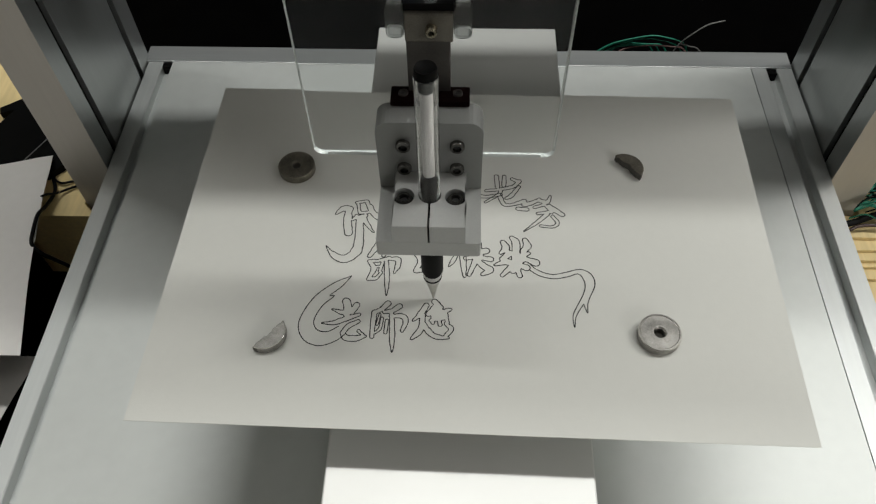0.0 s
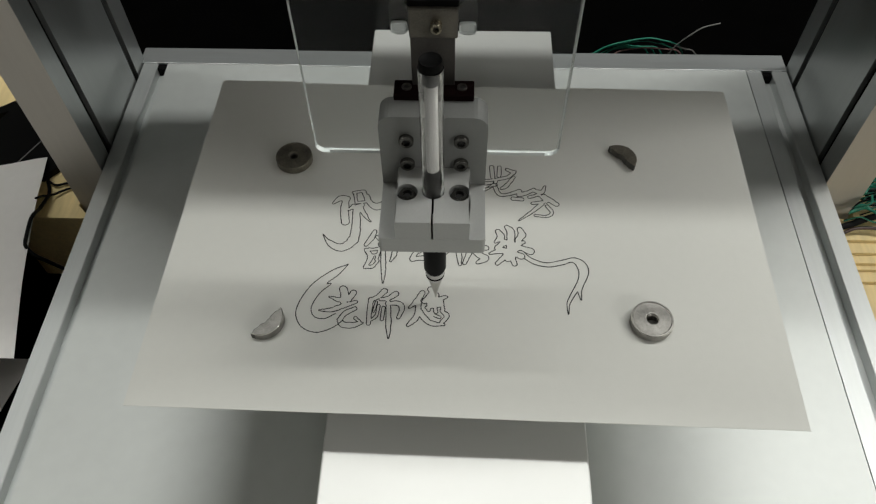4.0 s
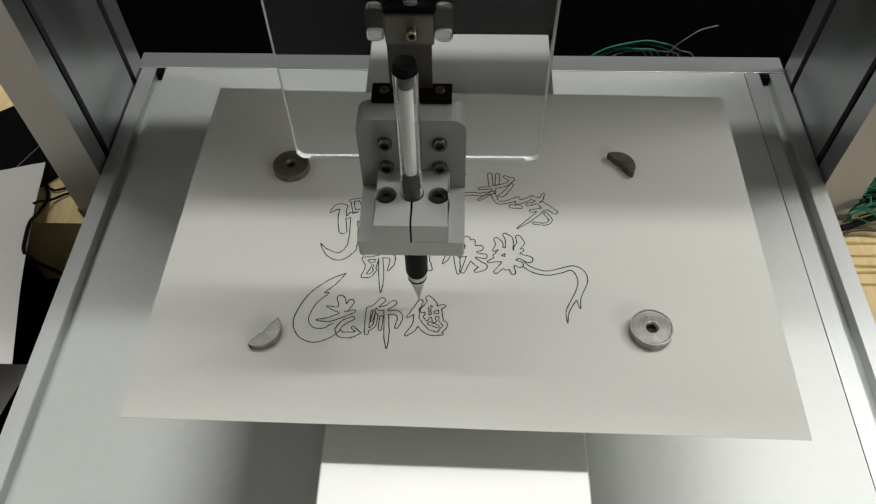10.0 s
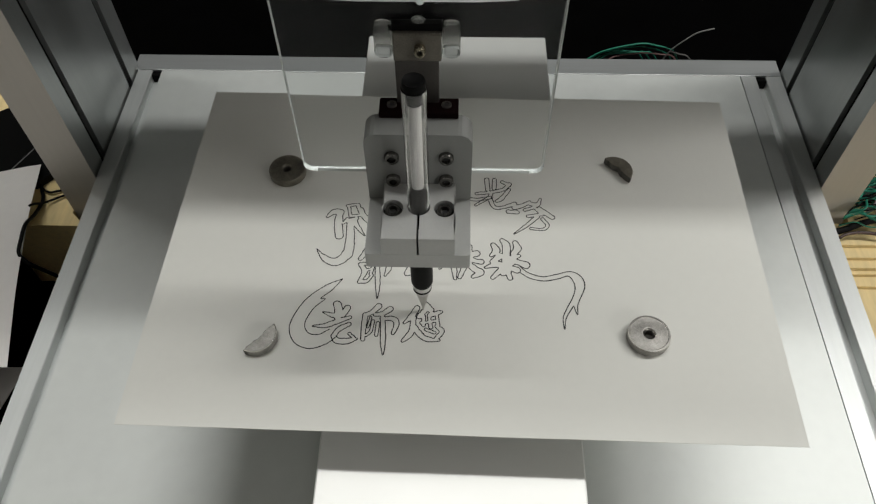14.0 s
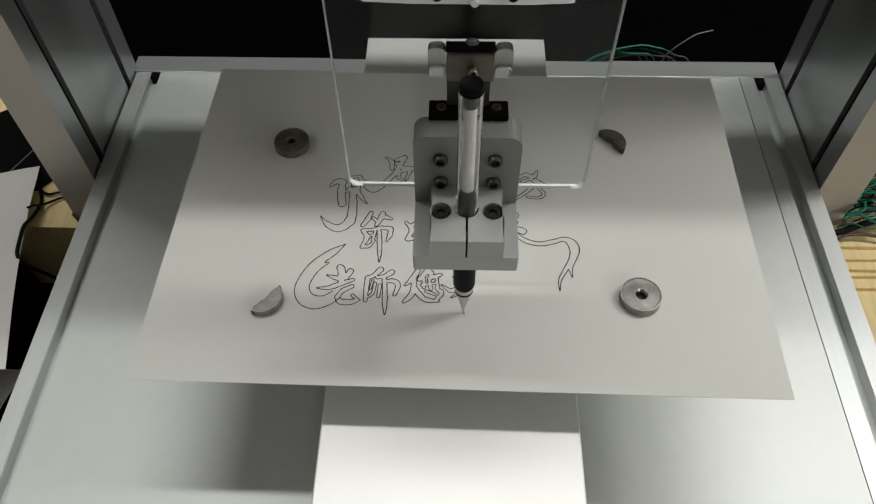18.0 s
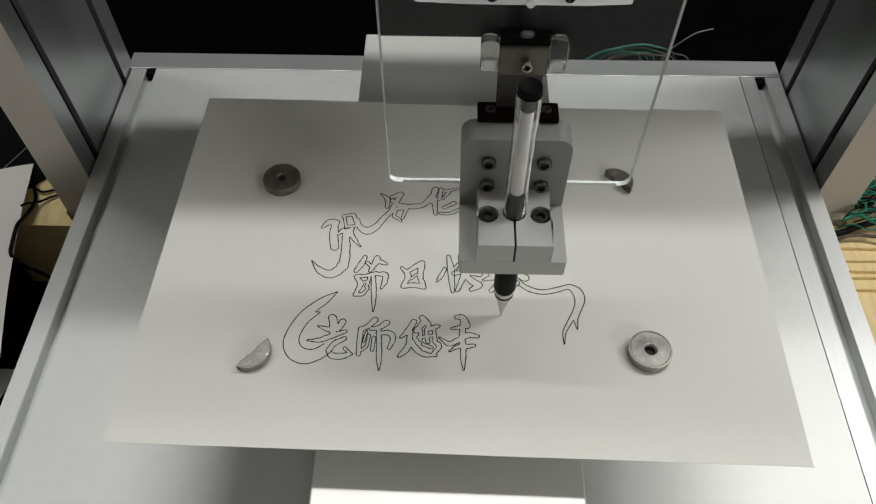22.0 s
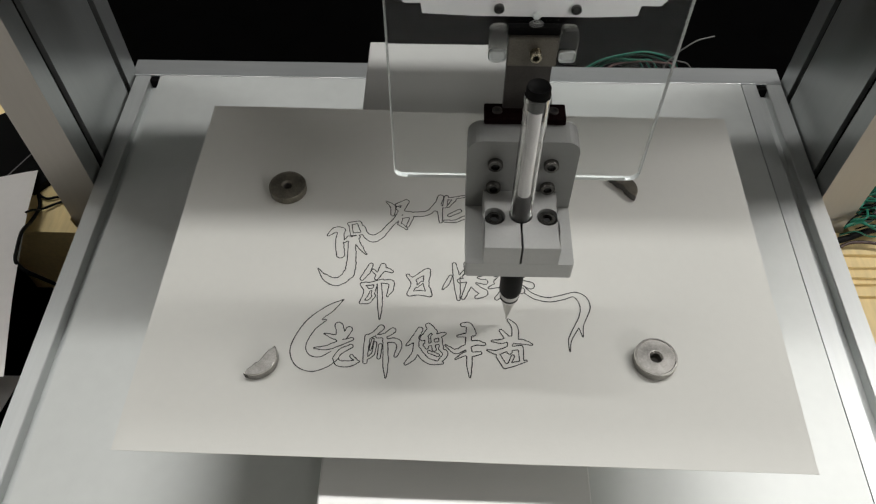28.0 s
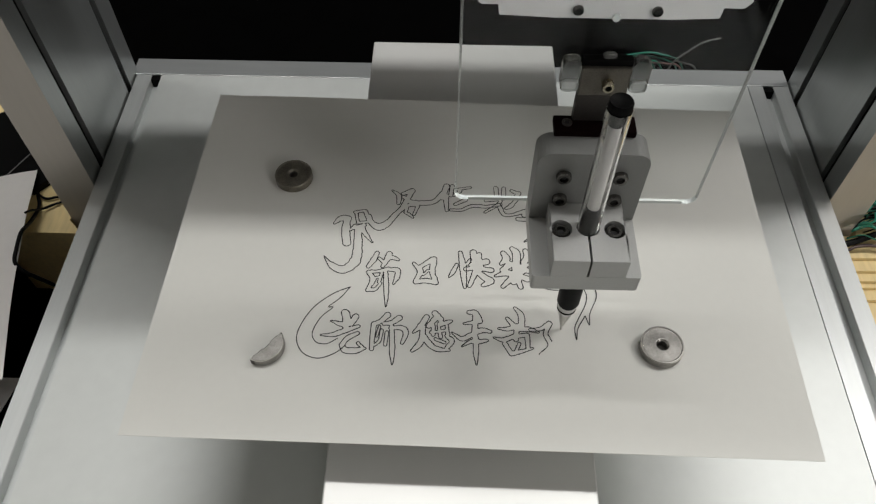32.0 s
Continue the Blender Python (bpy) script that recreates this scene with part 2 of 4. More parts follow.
def tube(bm, pts, r, seg=8):
    rings = []
    for i, p in enumerate(pts):
        d = (pts[min(i + 1, len(pts) - 1)] - pts[max(i - 1, 0)]).normalized()
        q = d.to_track_quat("Z", "Y").to_matrix()
        rings.append([bm.verts.new(p + q @ Vector((r * math.cos(2 * math.pi * k / seg), r * math.sin(2 * math.pi * k / seg), 0))) for k in range(seg)])
    for a, b in zip(rings, rings[1:]):
        for k in range(seg):
            j = (k + 1) % seg
            bm.faces.new((a[k], a[j], b[j], b[k]))
    bm.faces.new(rings[0])
    bm.faces.new(rings[-1])
    return bm


# ---- the room that closes the place ----
BENCH_Z = -0.20
bench = tagged(part("bench_top", boxed(-1.0, 1.0, -0.55, 1.1, BENCH_Z - 0.04, BENCH_Z, bevel=0.004), M_BENCH), "matt black cloth-covered workbench top under the machine", "workbench", kind="structure")
for x in (-0.95, 0.95):
    for y in (-0.5, 1.05):
        part("leg", boxed(x - 0.03, x + 0.03, y - 0.03, y + 0.03, -0.9499, BENCH_Z - 0.0401, bevel=0.002), M_BENCH, bench)
tagged(part("floor", boxed(-2.2, 2.2, -2.4, 1.6, -1.0, -0.95), M_FLOOR), "grey room floor", "floor", kind="structure")
tagged(part("ceiling", boxed(-2.2, 2.2, -2.4, 1.6, 2.05, 2.10), M_CEIL), "pale painted ceiling", "ceiling", kind="structure")
# unseen north wall, near-black so panel and posts mirror darkness
tagged(part("wall_north", boxed(-2.2, 2.2, 1.6, 1.7, -1.0, 2.1), M_DARKWALL), "unseen near-black wall that keeps reflections dark", "wall", kind="structure")
tagged(part("wall_south", boxed(-2.2, 2.2, -2.5, -2.4, -1.0, 2.1), M_WALL), "plain beige painted wall", "wall", kind="structure")
tagged(part("wall_west", boxed(-2.3, -2.2, -2.5, 1.7, -1.0, 2.1), M_WALL), "plain beige painted wall", "wall", kind="structure")
tagged(part("wall_east", boxed(2.2, 2.3, -2.5, 1.7, -1.0, 2.1), M_WALL), "plain beige painted wall", "wall", kind="structure")

# ---- the machine's frame ----
RAIL_Z = -0.0861


def rail_outline(w, h, slot, depth):
    """A profile w wide and h high with a slot along its top, its lips chamfered."""
    a, s = w / 2, slot / 2
    return [(-a, 0), (a, 0), (a, h), (s + 0.0006, h), (s, h - 0.0006), (s, h - depth), (-s, h - depth), (-s, h - 0.0006), (-s - 0.0006, h), (-a, h)]


frame_thing = thing("machine_frame", pose(0, 0, 0), "silver aluminium extrusion base frame of a pen plotter", "frame")
for x, nm in ((-0.2379, "left"), (0.2314, "right")):
    m = Matrix.Translation((x, 0.2307, RAIL_Z - 0.03)) @ Matrix(((1, 0, 0, 0), (0, 0, -1, 0), (0, 1, 0, 0), (0, 0, 0, 1)))
    bm = prism(bmesh.new(), rail_outline(0.0306, 0.03, 0.0075, 0.0075), 0.66, m)
    part("side_rail", bm, M_ALU, frame_thing, "slotted silver side rail")
    # black block added where the open slot end is only in shade
    part("slot_end_shade", boxed(x - 0.0037, x + 0.0037, 0.2252, 0.2303, RAIL_Z - 0.008, RAIL_Z - 0.0004, bevel=0.0005), M_BLACK, frame_thing, "black block standing for shade in the slot's end")
part("rear_bar", boxed(-0.2565, 0.2470, 0.2310, 0.2490, RAIL_Z - 0.045, RAIL_Z + 0.0004, bevel=0.0003), M_ALU_X, frame_thing, "brushed grey rear cross bar")
for x in (-0.2379, 0.2314):
    for y in (-0.36, 0.20):
        part("foot", lathe(bmesh.new(), [(0, BENCH_Z), (0.014, BENCH_Z), (0.012, RAIL_Z - 0.032), (0, RAIL_Z - 0.032)], Matrix.Translation((x, y, 0))), M_BLACK, frame_thing)
part("base_panel", boxed(-0.2340, 0.2153, -0.42, 0.2305, RAIL_Z - 0.006, RAIL_Z + 0.0003), M_PANEL, frame_thing, "satin white base panel with smudges")

# long white cover of the bed's drive
cover = thing("drive_cover", pose(0, 0, 0), "glossy white box cover running along the base panel", "cover")
COVER_Z = -0.028
part("top_panel", boxed(-0.0643, 0.0575, -0.392, 0.2021, COVER_Z - 0.002, COVER_Z, bevel=0.0008), M_STRIP, cover)
for x in (-0.0635, 0.0567):
    part("side_panel", boxed(x - 0.0007, x + 0.0007, -0.391, 0.2011, RAIL_Z - 0.0003, COVER_Z - 0.0021), M_STRIP, cover)
part("end_panel", boxed(-0.0627, 0.0559, 0.1996, 0.2010, RAIL_Z - 0.0003, COVER_Z - 0.0021), M_STRIP, cover)

# posts of the portal: hollow-looking slotted uprights
def post(side):
    inner = -0.2545 if side < 0 else 0.2480
    s = -1 if side < 0 else 1
    p = thing("portal_post", pose(inner, 0.119, BENCH_Z), "tall silver slotted aluminium upright of the portal", "post", "portal posts")
    d, L = 0.03, 0.117
    g, k = 0.0035, 0.004
    outline = [(0, 0), (0, 0.0165), (k, 0.0165), (k, 0.0165 + 2 * g), (0, 0.0165 + 2 * g), (0, L - 0.0255), (k, L - 0.0255), (k, L - 0.0255 + 2 * g), (0, L - 0.0255 + 2 * g), (0, L), (d, L), (d, 0)]
    bm = prism(bmesh.new(), [(s * x, y) for x, y in outline], 0.62)
    upright = part("upright", bm, M_POST, p)
    upright.data.materials.append(M_POST_LIT)
    # front face takes the paler colour with the room's reflection in it
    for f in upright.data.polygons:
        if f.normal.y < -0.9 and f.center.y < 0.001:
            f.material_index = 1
    # black strips at the slot bottoms paint in the slots' shade
    for y in (0.0165, L - 0.0255):
        part("slot_shade_strip", boxed(min(s * (k - 0.0006), s * k), max(s * (k - 0.0006), s * k), y + 0.0002, y + 2 * g - 0.0002, 0.09, 0.615), M_BLACK, p, "black strip standing for shade in the slot")
    return p


post(-1)
post(1)

gantry = thing("gantry_beam", pose(0, 0.094, 0.245), "heavy aluminium cross beam between the portal posts", "beam")
part("beam_body", boxed(-0.2540, 0.2475, 0.0, 0.118, 0, 0.12, bevel=0.002), M_ALU_X, gantry)
for z in (0.03, 0.09):
    part("guide_rail", boxed(-0.23, 0.225, -0.006, -0.0002, z - 0.006, z + 0.006, bevel=0.001), M_STEEL, gantry, "polished steel guide rail")

# ---- rows of the moving parts ----
HEAD_ROWS = [
    (0.0, pose(-0.0173, -0.038, 0)),
    (0.5, pose(-0.0132, -0.038, 0.0075)),
    (1.0, pose(-0.0118, -0.038, 0.0056)),
    (1.5, pose(-0.0118, -0.038, 0)),
    (2.0, pose(-0.0132, -0.038, 0)),
    (2.5, pose(-0.0118, -0.038, 0)),
    (3.0, pose(-0.0118, -0.038, 0.0074)),
    (3.5, pose(-0.014, -0.038, 0.0039)),
    (5.5, pose(-0.0131, -0.038, 0.0091)),
    (6.0, pose(-0.013, -0.038, 0)),
    (6.5, pose(-0.0135, -0.038, 0)),
    (7.0, pose(-0.0131, -0.038, 0)),
    (7.5, pose(-0.0129, -0.038, 0.0027)),
    (8.0, pose(-0.0178, -0.038, 0.0087)),
    (8.5, pose(-0.021, -0.038, 0)),
    (9.0, pose(-0.0207, -0.038, 0)),
    (9.5, pose(-0.0211, -0.038, 0)),
    (10.0, pose(-0.0211, -0.038, 0.0053)),
    (10.5, pose(-0.0176, -0.038, 0.0081)),
    (11.0, pose(-0.0175, -0.038, 0)),
    (11.5, pose(-0.0193, -0.038, 0)),
    (12.0, pose(-0.0187, -0.038, 0)),
    (12.5, pose(-0.0153, -0.038, 0)),
    (13.0, pose(-0.0214, -0.038, 0)),
    (13.5, pose(-0.018, -0.038, 0)),
    (14.0, pose(-0.0175, -0.038, 0)),
    (14.5, pose(-0.0153, -0.038, 0.0094)),
    (16.5, pose(-0.0033, -0.038, 0)),
    (17.0, pose(-0.004, -0.038, 0)),
    (17.5, pose(0.0007, -0.038, 0)),
    (18.0, pose(0.0019, -0.038, 0)),
    (18.5, pose(0.0051, -0.038, 0)),
    (19.0, pose(0.009, -0.038, 0)),
    (19.5, pose(0.0036, -0.038, 0)),
    (20.0, pose(0.0017, -0.038, 0)),
    (20.5, pose(0.0016, -0.038, 0.0069)),
    (21.0, pose(0.0093, -0.038, 0.0105)),
    (21.5, pose(0.0201, -0.038, 0.0095)),
    (22.0, pose(0.0201, -0.038, 0)),
    (22.5, pose(0.0222, -0.038, 0)),
    (23.0, pose(0.0163, -0.038, 0)),
    (23.5, pose(0.0204, -0.038, 0)),
    (24.0, pose(0.0112, -0.038, 0)),
    (24.5, pose(0.0192, -0.038, 0)),
    (25.0, pose(0.0196, -0.038, 0)),
    (25.5, pose(0.0237, -0.038, 0)),
    (27.5, pose(0.0196, -0.038, 0)),
    (28.0, pose(0.0195, -0.038, 0.0043)),
    (28.5, pose(0.0231, -0.038, 0.0111)),
    (29.0, pose(0.0398, -0.038, 0.0105)),
    (29.5, pose(0.0421, -0.038, 0)),
    (30.0, pose(0.0408, -0.038, 0)),
    (30.5, pose(0.0323, -0.038, 0)),
    (31.0, pose(0.0375, -0.038, 0)),
    (31.5, pose(0.036, -0.038, 0)),
    (32.0, pose(0.0418, -0.038, 0)),
]
STAGE_ROWS = [
    (0.0, pose(-0.0173, -0.038, 0.0119)),
    (0.5, pose(-0.0132, -0.038, 0.0178)),
    (1.0, pose(-0.0118, -0.038, 0.0158)),
    (1.5, pose(-0.0118, -0.038, 0.0043)),
    (2.0, pose(-0.0132, -0.038, 0.0001)),
    (2.5, pose(-0.0118, -0.038, 0.003)),
    (3.0, pose(-0.0118, -0.038, 0.0176)),
    (3.5, pose(-0.014, -0.038, 0.0146)),
    (5.5, pose(-0.0131, -0.038, 0.0176)),
    (6.0, pose(-0.013, -0.038, 0.005)),
    (6.5, pose(-0.0135, -0.038, 0.0009)),
    (7.0, pose(-0.0131, -0.038, 0)),
    (7.5, pose(-0.0129, -0.038, 0.0116)),
    (8.0, pose(-0.0178, -0.038, 0.0172)),
    (8.5, pose(-0.021, -0.038, 0.0093)),
    (9.0, pose(-0.0207, -0.038, 0)),
    (9.5, pose(-0.0211, -0.038, 0)),
    (10.0, pose(-0.0211, -0.038, 0.0139)),
    (10.5, pose(-0.0176, -0.038, 0.0161)),
    (11.0, pose(-0.0175, -0.038, 0.0025)),
    (11.5, pose(-0.0193, -0.038, 0.0006)),
    (12.0, pose(-0.0187, -0.038, 0.0004)),
    (12.5, pose(-0.0153, -0.038, 0.0004)),
    (13.0, pose(-0.0214, -0.038, 0.0001)),
    (13.5, pose(-0.018, -0.038, 0.0003)),
    (14.0, pose(-0.0175, -0.038, 0.0086)),
    (14.5, pose(-0.0153, -0.038, 0.0166)),
    (16.5, pose(-0.0033, -0.038, 0.0003)),
    (17.0, pose(-0.004, -0.038, 0)),
    (17.5, pose(0.0007, -0.038, 0.0003)),
    (18.0, pose(0.0019, -0.038, 0.0004)),
    (18.5, pose(0.0051, -0.038, 0.0012)),
    (19.0, pose(0.009, -0.038, 0.0017)),
    (19.5, pose(0.0036, -0.038, 0.0012)),
    (20.0, pose(0.0017, -0.038, 0.0013)),
    (20.5, pose(0.0016, -0.038, 0.0149)),
    (21.0, pose(0.0093, -0.038, 0.0186)),
    (21.5, pose(0.0201, -0.038, 0.0176)),
    (22.0, pose(0.0201, -0.038, 0.004)),
    (22.5, pose(0.0222, -0.038, 0.001)),
    (23.0, pose(0.0163, -0.038, 0.001)),
    (23.5, pose(0.0204, -0.038, 0.001)),
    (24.0, pose(0.0112, -0.038, 0.001)),
    (24.5, pose(0.0192, -0.038, 0.001)),
    (25.0, pose(0.0196, -0.038, 0.001)),
    (25.5, pose(0.0237, -0.038, 0.001)),
    (27.5, pose(0.0196, -0.038, 0.0059)),
    (28.0, pose(0.0195, -0.038, 0.013)),
    (28.5, pose(0.0231, -0.038, 0.0192)),
    (29.0, pose(0.0398, -0.038, 0.0185)),
    (29.5, pose(0.0421, -0.038, 0.0097)),
    (30.0, pose(0.0408, -0.038, 0.0018)),
    (30.5, pose(0.0323, -0.038, 0.0013)),
    (31.0, pose(0.0375, -0.038, 0.0012)),
    (31.5, pose(0.036, -0.038, 0.0006)),
    (32.0, pose(0.0418, -0.038, 0.0011)),
]
BED_ROWS = [
    (0.0, pose(0, -0.0001, 0)),
    (0.5, pose(0, 0.0052, 0)),
    (1.0, pose(0, 0.0144, 0)),
    (1.5, pose(0, 0.0144, 0)),
    (2.0, pose(0, 0.0161, 0)),
    (2.5, pose(0, 0.0148, 0)),
    (3.0, pose(0, 0.0151, 0)),
    (3.5, pose(0, 0.0112, 0)),
    (5.5, pose(0, 0.0068, 0)),
    (6.0, pose(0, 0.0067, 0)),
    (6.5, pose(0, 0.0095, 0)),
    (7.0, pose(0, 0.0065, 0)),
    (7.5, pose(0, 0.0065, 0)),
    (8.0, pose(0, 0.0059, 0)),
    (8.5, pose(0, 0.0059, 0)),
    (9.0, pose(0, 0.0068, 0)),
    (9.5, pose(0, 0.0058, 0)),
    (10.0, pose(0, 0.0058, 0)),
    (10.5, pose(0, 0.0043, 0)),
    (11.0, pose(0, 0.0041, 0)),
    (11.5, pose(0, 0.0085, 0)),
    (12.0, pose(0, 0.0105, 0)),
    (12.5, pose(0, 0.018, 0)),
    (13.0, pose(0, 0.0106, 0)),
    (13.5, pose(0, 0.0046, 0)),
    (14.0, pose(0, 0.0046, 0)),
    (14.5, pose(0, 0.0025, 0)),
    (16.5, pose(0, 0.007, 0)),
    (17.0, pose(0, 0.0129, 0)),
    (17.5, pose(0, 0.015, 0)),
    (18.0, pose(0, 0.027, 0)),
    (18.5, pose(0, 0.0154, 0)),
    (19.0, pose(0, 0.0123, 0)),
    (19.5, pose(0, 0.0049, 0)),
    (20.0, pose(0, 0.0019, 0)),
    (20.5, pose(0, 0.0025, 0)),
    (21.0, pose(0, -0.0004, 0)),
    (21.5, pose(0, -0.0003, 0)),
    (22.0, pose(0, -0.0007, 0)),
    (22.5, pose(0, 0.0048, 0)),
    (23.0, pose(0, 0.0093, 0)),
    (23.5, pose(0, 0.0089, 0)),
    (24.0, pose(0, 0.0159, 0)),
    (24.5, pose(0, 0.0178, 0)),
    (25.0, pose(0, 0.0229, 0)),
    (25.5, pose(0, 0.0222, 0)),
    (27.5, pose(0, -0.0009, 0)),
    (28.0, pose(0, -0.0006, 0)),
    (28.5, pose(0, 0.0017, 0)),
    (29.0, pose(0, 0.0015, 0)),
    (29.5, pose(0, 0.0015, 0)),
    (30.0, pose(0, 0.0028, 0)),
    (30.5, pose(0, 0.007, 0)),
    (31.0, pose(0, 0.0084, 0)),
    (31.5, pose(0, 0.0186, 0)),
    (32.0, pose(0, 0.0087, 0)),
]

# ---- the moving bed, the paper and what lies on it ----
bed = thing("plotter_bed", pose(0, 0, 0), "white steel bed plate sliding under the paper", "bed plate")
part("plate", boxed(-0.132, 0.134, -0.094, 0.094, -0.0055, -0.00045, bevel=0.001), M_PANEL, bed)
for x in (-0.045, 0.038):
    for y in (-0.05, 0.05):
        part("slide_block", boxed(x - 0.012, x + 0.012, y - 0.02, y + 0.02, COVER_Z + 0.0001, -0.0056, bevel=0.001), M_STEEL, bed, "steel slide block")

paper = thing("paper_sheet", pose(0, 0, 0), "white A4 sheet with outlined brush lettering in black pen", "paper")


def sheet_mesh():
    """An A4 sheet, laid a little askew, its free rim sagging by a millimetre."""
    bm = bmesh.new()
    nx, ny = 60, 42
    yaw = Matrix.Rotation(radians(-0.8), 4, "Z")
    grid = []
    for j in range(ny + 1):
        row = []
        for i in range(nx + 1):
            x, y = (i / nx - 0.5) * 0.297, (j / ny - 0.5) * 0.210
            over = max(0, abs(x) - 0.128) / 0.02 + max(0, abs(y) - 0.092) / 0.02
            z = -0.00003 * over ** 2 + (0.0004 * noise.noise(Vector((x * 18, y * 18, 0))) * min(1, over * 2) if over else 0)
            row.append(bm.verts.new(yaw @ Vector((x + 0.0006, y, z))))
        grid.append(row)
    for j in range(ny):
        for i in range(nx):
            bm.faces.new((grid[j][i], grid[j][i + 1], grid[j + 1][i + 1], grid[j + 1][i]))
    bm.normal_update()
    bmesh.ops.solidify(bm, geom=bm.faces[:], thickness=0.0002)
    top = max(v.co.z for v in bm.verts if abs(v.co.x) < 0.1 and abs(v.co.y) < 0.05)
    bmesh.ops.translate(bm, verts=bm.verts, vec=(0, 0, -top))
    return bm


part("sheet", sheet_mesh(), M_PAPER, paper)

# -- lettering: each character is a set of brush strokes, of which the pen draws only the outline --
INK_Z, INK_W = 0.00012, 0.00048


def ink_field(strokes, step=0.13):
    """How deep each point of a fine grid (in mm) lies in the brush strokes; a stroke is (widths along it, points)."""
    runs = []
    for k, (widths, *pts) in enumerate(strokes):
        line = spline([(x, y, 0) for x, y in pts], 14)
        for i, p in enumerate(line):
            u = i / (len(line) - 1) * (len(widths) - 1)
            j = min(int(u), len(widths) - 2)
            w = widths[j] + (widths[j + 1] - widths[j]) * (u - j)
            rough = noise.noise(Vector((p.x * 0.55, p.y * 0.55, k * 1.7))) * 0.35
            runs.append((p.x + rough * 0.4, p.y + rough * 0.5, 0.58 * w * (1 + 0.5 * rough)))
    runs = np.array(runs)
    lo, hi = runs[:, :2].min(0) - 3, runs[:, :2].max(0) + 3
    nx, ny = int((hi[0] - lo[0]) / step), int((hi[1] - lo[1]) / step)
    gx, gy = np.meshgrid(lo[0] + step * np.arange(nx), lo[1] + step * np.arange(ny))
    field = np.full((ny, nx), -9.0)
    for x, y, r in runs:
        i0, i1 = max(0, int((x - lo[0] - 3) / step)), int((x - lo[0] + 3) / step) + 1
        j0, j1 = max(0, int((y - lo[1] - 3) / step)), int((y - lo[1] + 3) / step) + 1
        near = field[j0:j1, i0:i1]
        np.maximum(near, r - np.hypot(gx[j0:j1, i0:i1] - x, gy[j0:j1, i0:i1] - y), out=near)
    return field, lo, step


def contours(field, level=0.0):
    """Closed lines along which the field has that level, in grid units."""
    links, place = {}, {}
    ny, nx = field.shape
    for j in range(ny - 1):
        for i in range(nx - 1):
            v = (field[j, i], field[j, i + 1], field[j + 1, i + 1], field[j + 1, i])
            ends = []
            for k, ((ax, ay), (bx, by)) in enumerate((((i, j), (i + 1, j)), ((i + 1, j), (i + 1, j + 1)), ((i + 1, j + 1), (i, j + 1)), ((i, j + 1), (i, j)))):
                p, q = v[k], v[(k + 1) % 4]
                if (p > level) != (q > level):
                    t = (level - p) / (q - p)
                    key = tuple(sorted(((ax, ay), (bx, by))))
                    place[key] = Vector((ax + (bx - ax) * t, ay + (by - ay) * t))
                    ends.append(key)
            for a, b in zip(ends[::2], ends[1::2]):
                links.setdefault(a, []).append(b)
                links.setdefault(b, []).append(a)
    seen, out = set(), []
    for s in links:
        if s in seen:
            continue
        loop, cur = [], s
        while cur is not None:
            seen.add(cur)
            loop.append(place[cur])
            cur = next((q for q in links[cur] if q not in seen), None)
        if len(loop) > 10:
            out.append(loop)
    return out


def brushed(strokes):
    """The outlines round a character's strokes, in metres on the sheet."""
    field, lo, step = ink_field(strokes)
    done = []
    for loop in contours(field):
        n = len(loop)
        soft = [(loop[i - 2] + 2 * loop[i - 1] + 3 * loop[i] + 2 * loop[(i + 1) % n] + loop[(i + 2) % n]) / 9 for i in range(0, n, 3)]
        done.append([Vector((lo[0] + step * p.x, lo[1] + step * p.y)) / 1000 for p in soft])
    return done


def ribbon(bm, pts, closed, width=INK_W):
    n = len(pts)
    pairs = []
    for i, p in enumerate(pts):
        a = pts[(i - 1) % n] if closed or i else p
        b = pts[(i + 1) % n] if closed or i < n - 1 else p
        d = (b - a)
        nrm = Vector((-d.y, d.x)).normalized() if d.length > 1e-9 else Vector((1, 0))
        k = width / 2 * (1 + 0.25 * noise.noise(Vector((p.x * 900, p.y * 900, 0.5))))
        pairs.append([bm.verts.new((p.x + s * k * nrm.x, p.y + s * k * nrm.y, z)) for s, z in ((-1, INK_Z), (1, INK_Z))])
    span = list(zip(pairs, pairs[1:])) + ([(pairs[-1], pairs[0])] if closed else [])
    for (a, b), (c, d) in span:
        bm.faces.new((a, b, d, c))
    return bm


def write(*parts_of_it):
    bm = bmesh.new()
    for loop in brushed(sum(parts_of_it, [])):
        ribbon(bm, loop, True)
    return part("character", bm, M_INK, paper, "finely outlined black brush character")


def flourish(*lines, label="long tapering outlined flourish"):
    bm = bmesh.new()
    for pts in lines:
        ribbon(bm, [v.to_2d() for v in spline([(x / 1000, y / 1000, 0) for x, y in pts], 12)], False)
    return part("flourish", bm, M_INK, paper, label)


WISH_LEFT = [((1.1, 3.1, 3.1), (-69.5, 13.0), (-66.4, 16.3), (-62.6, 16.4)),
    ((3.2, 3.7), (-63.2, 16.0), (-63.3, 8.1), (-62.0, 0.8)),
    ((1.1, 1.4), (-60.8, 8.9), (-59.0, 11.8))]
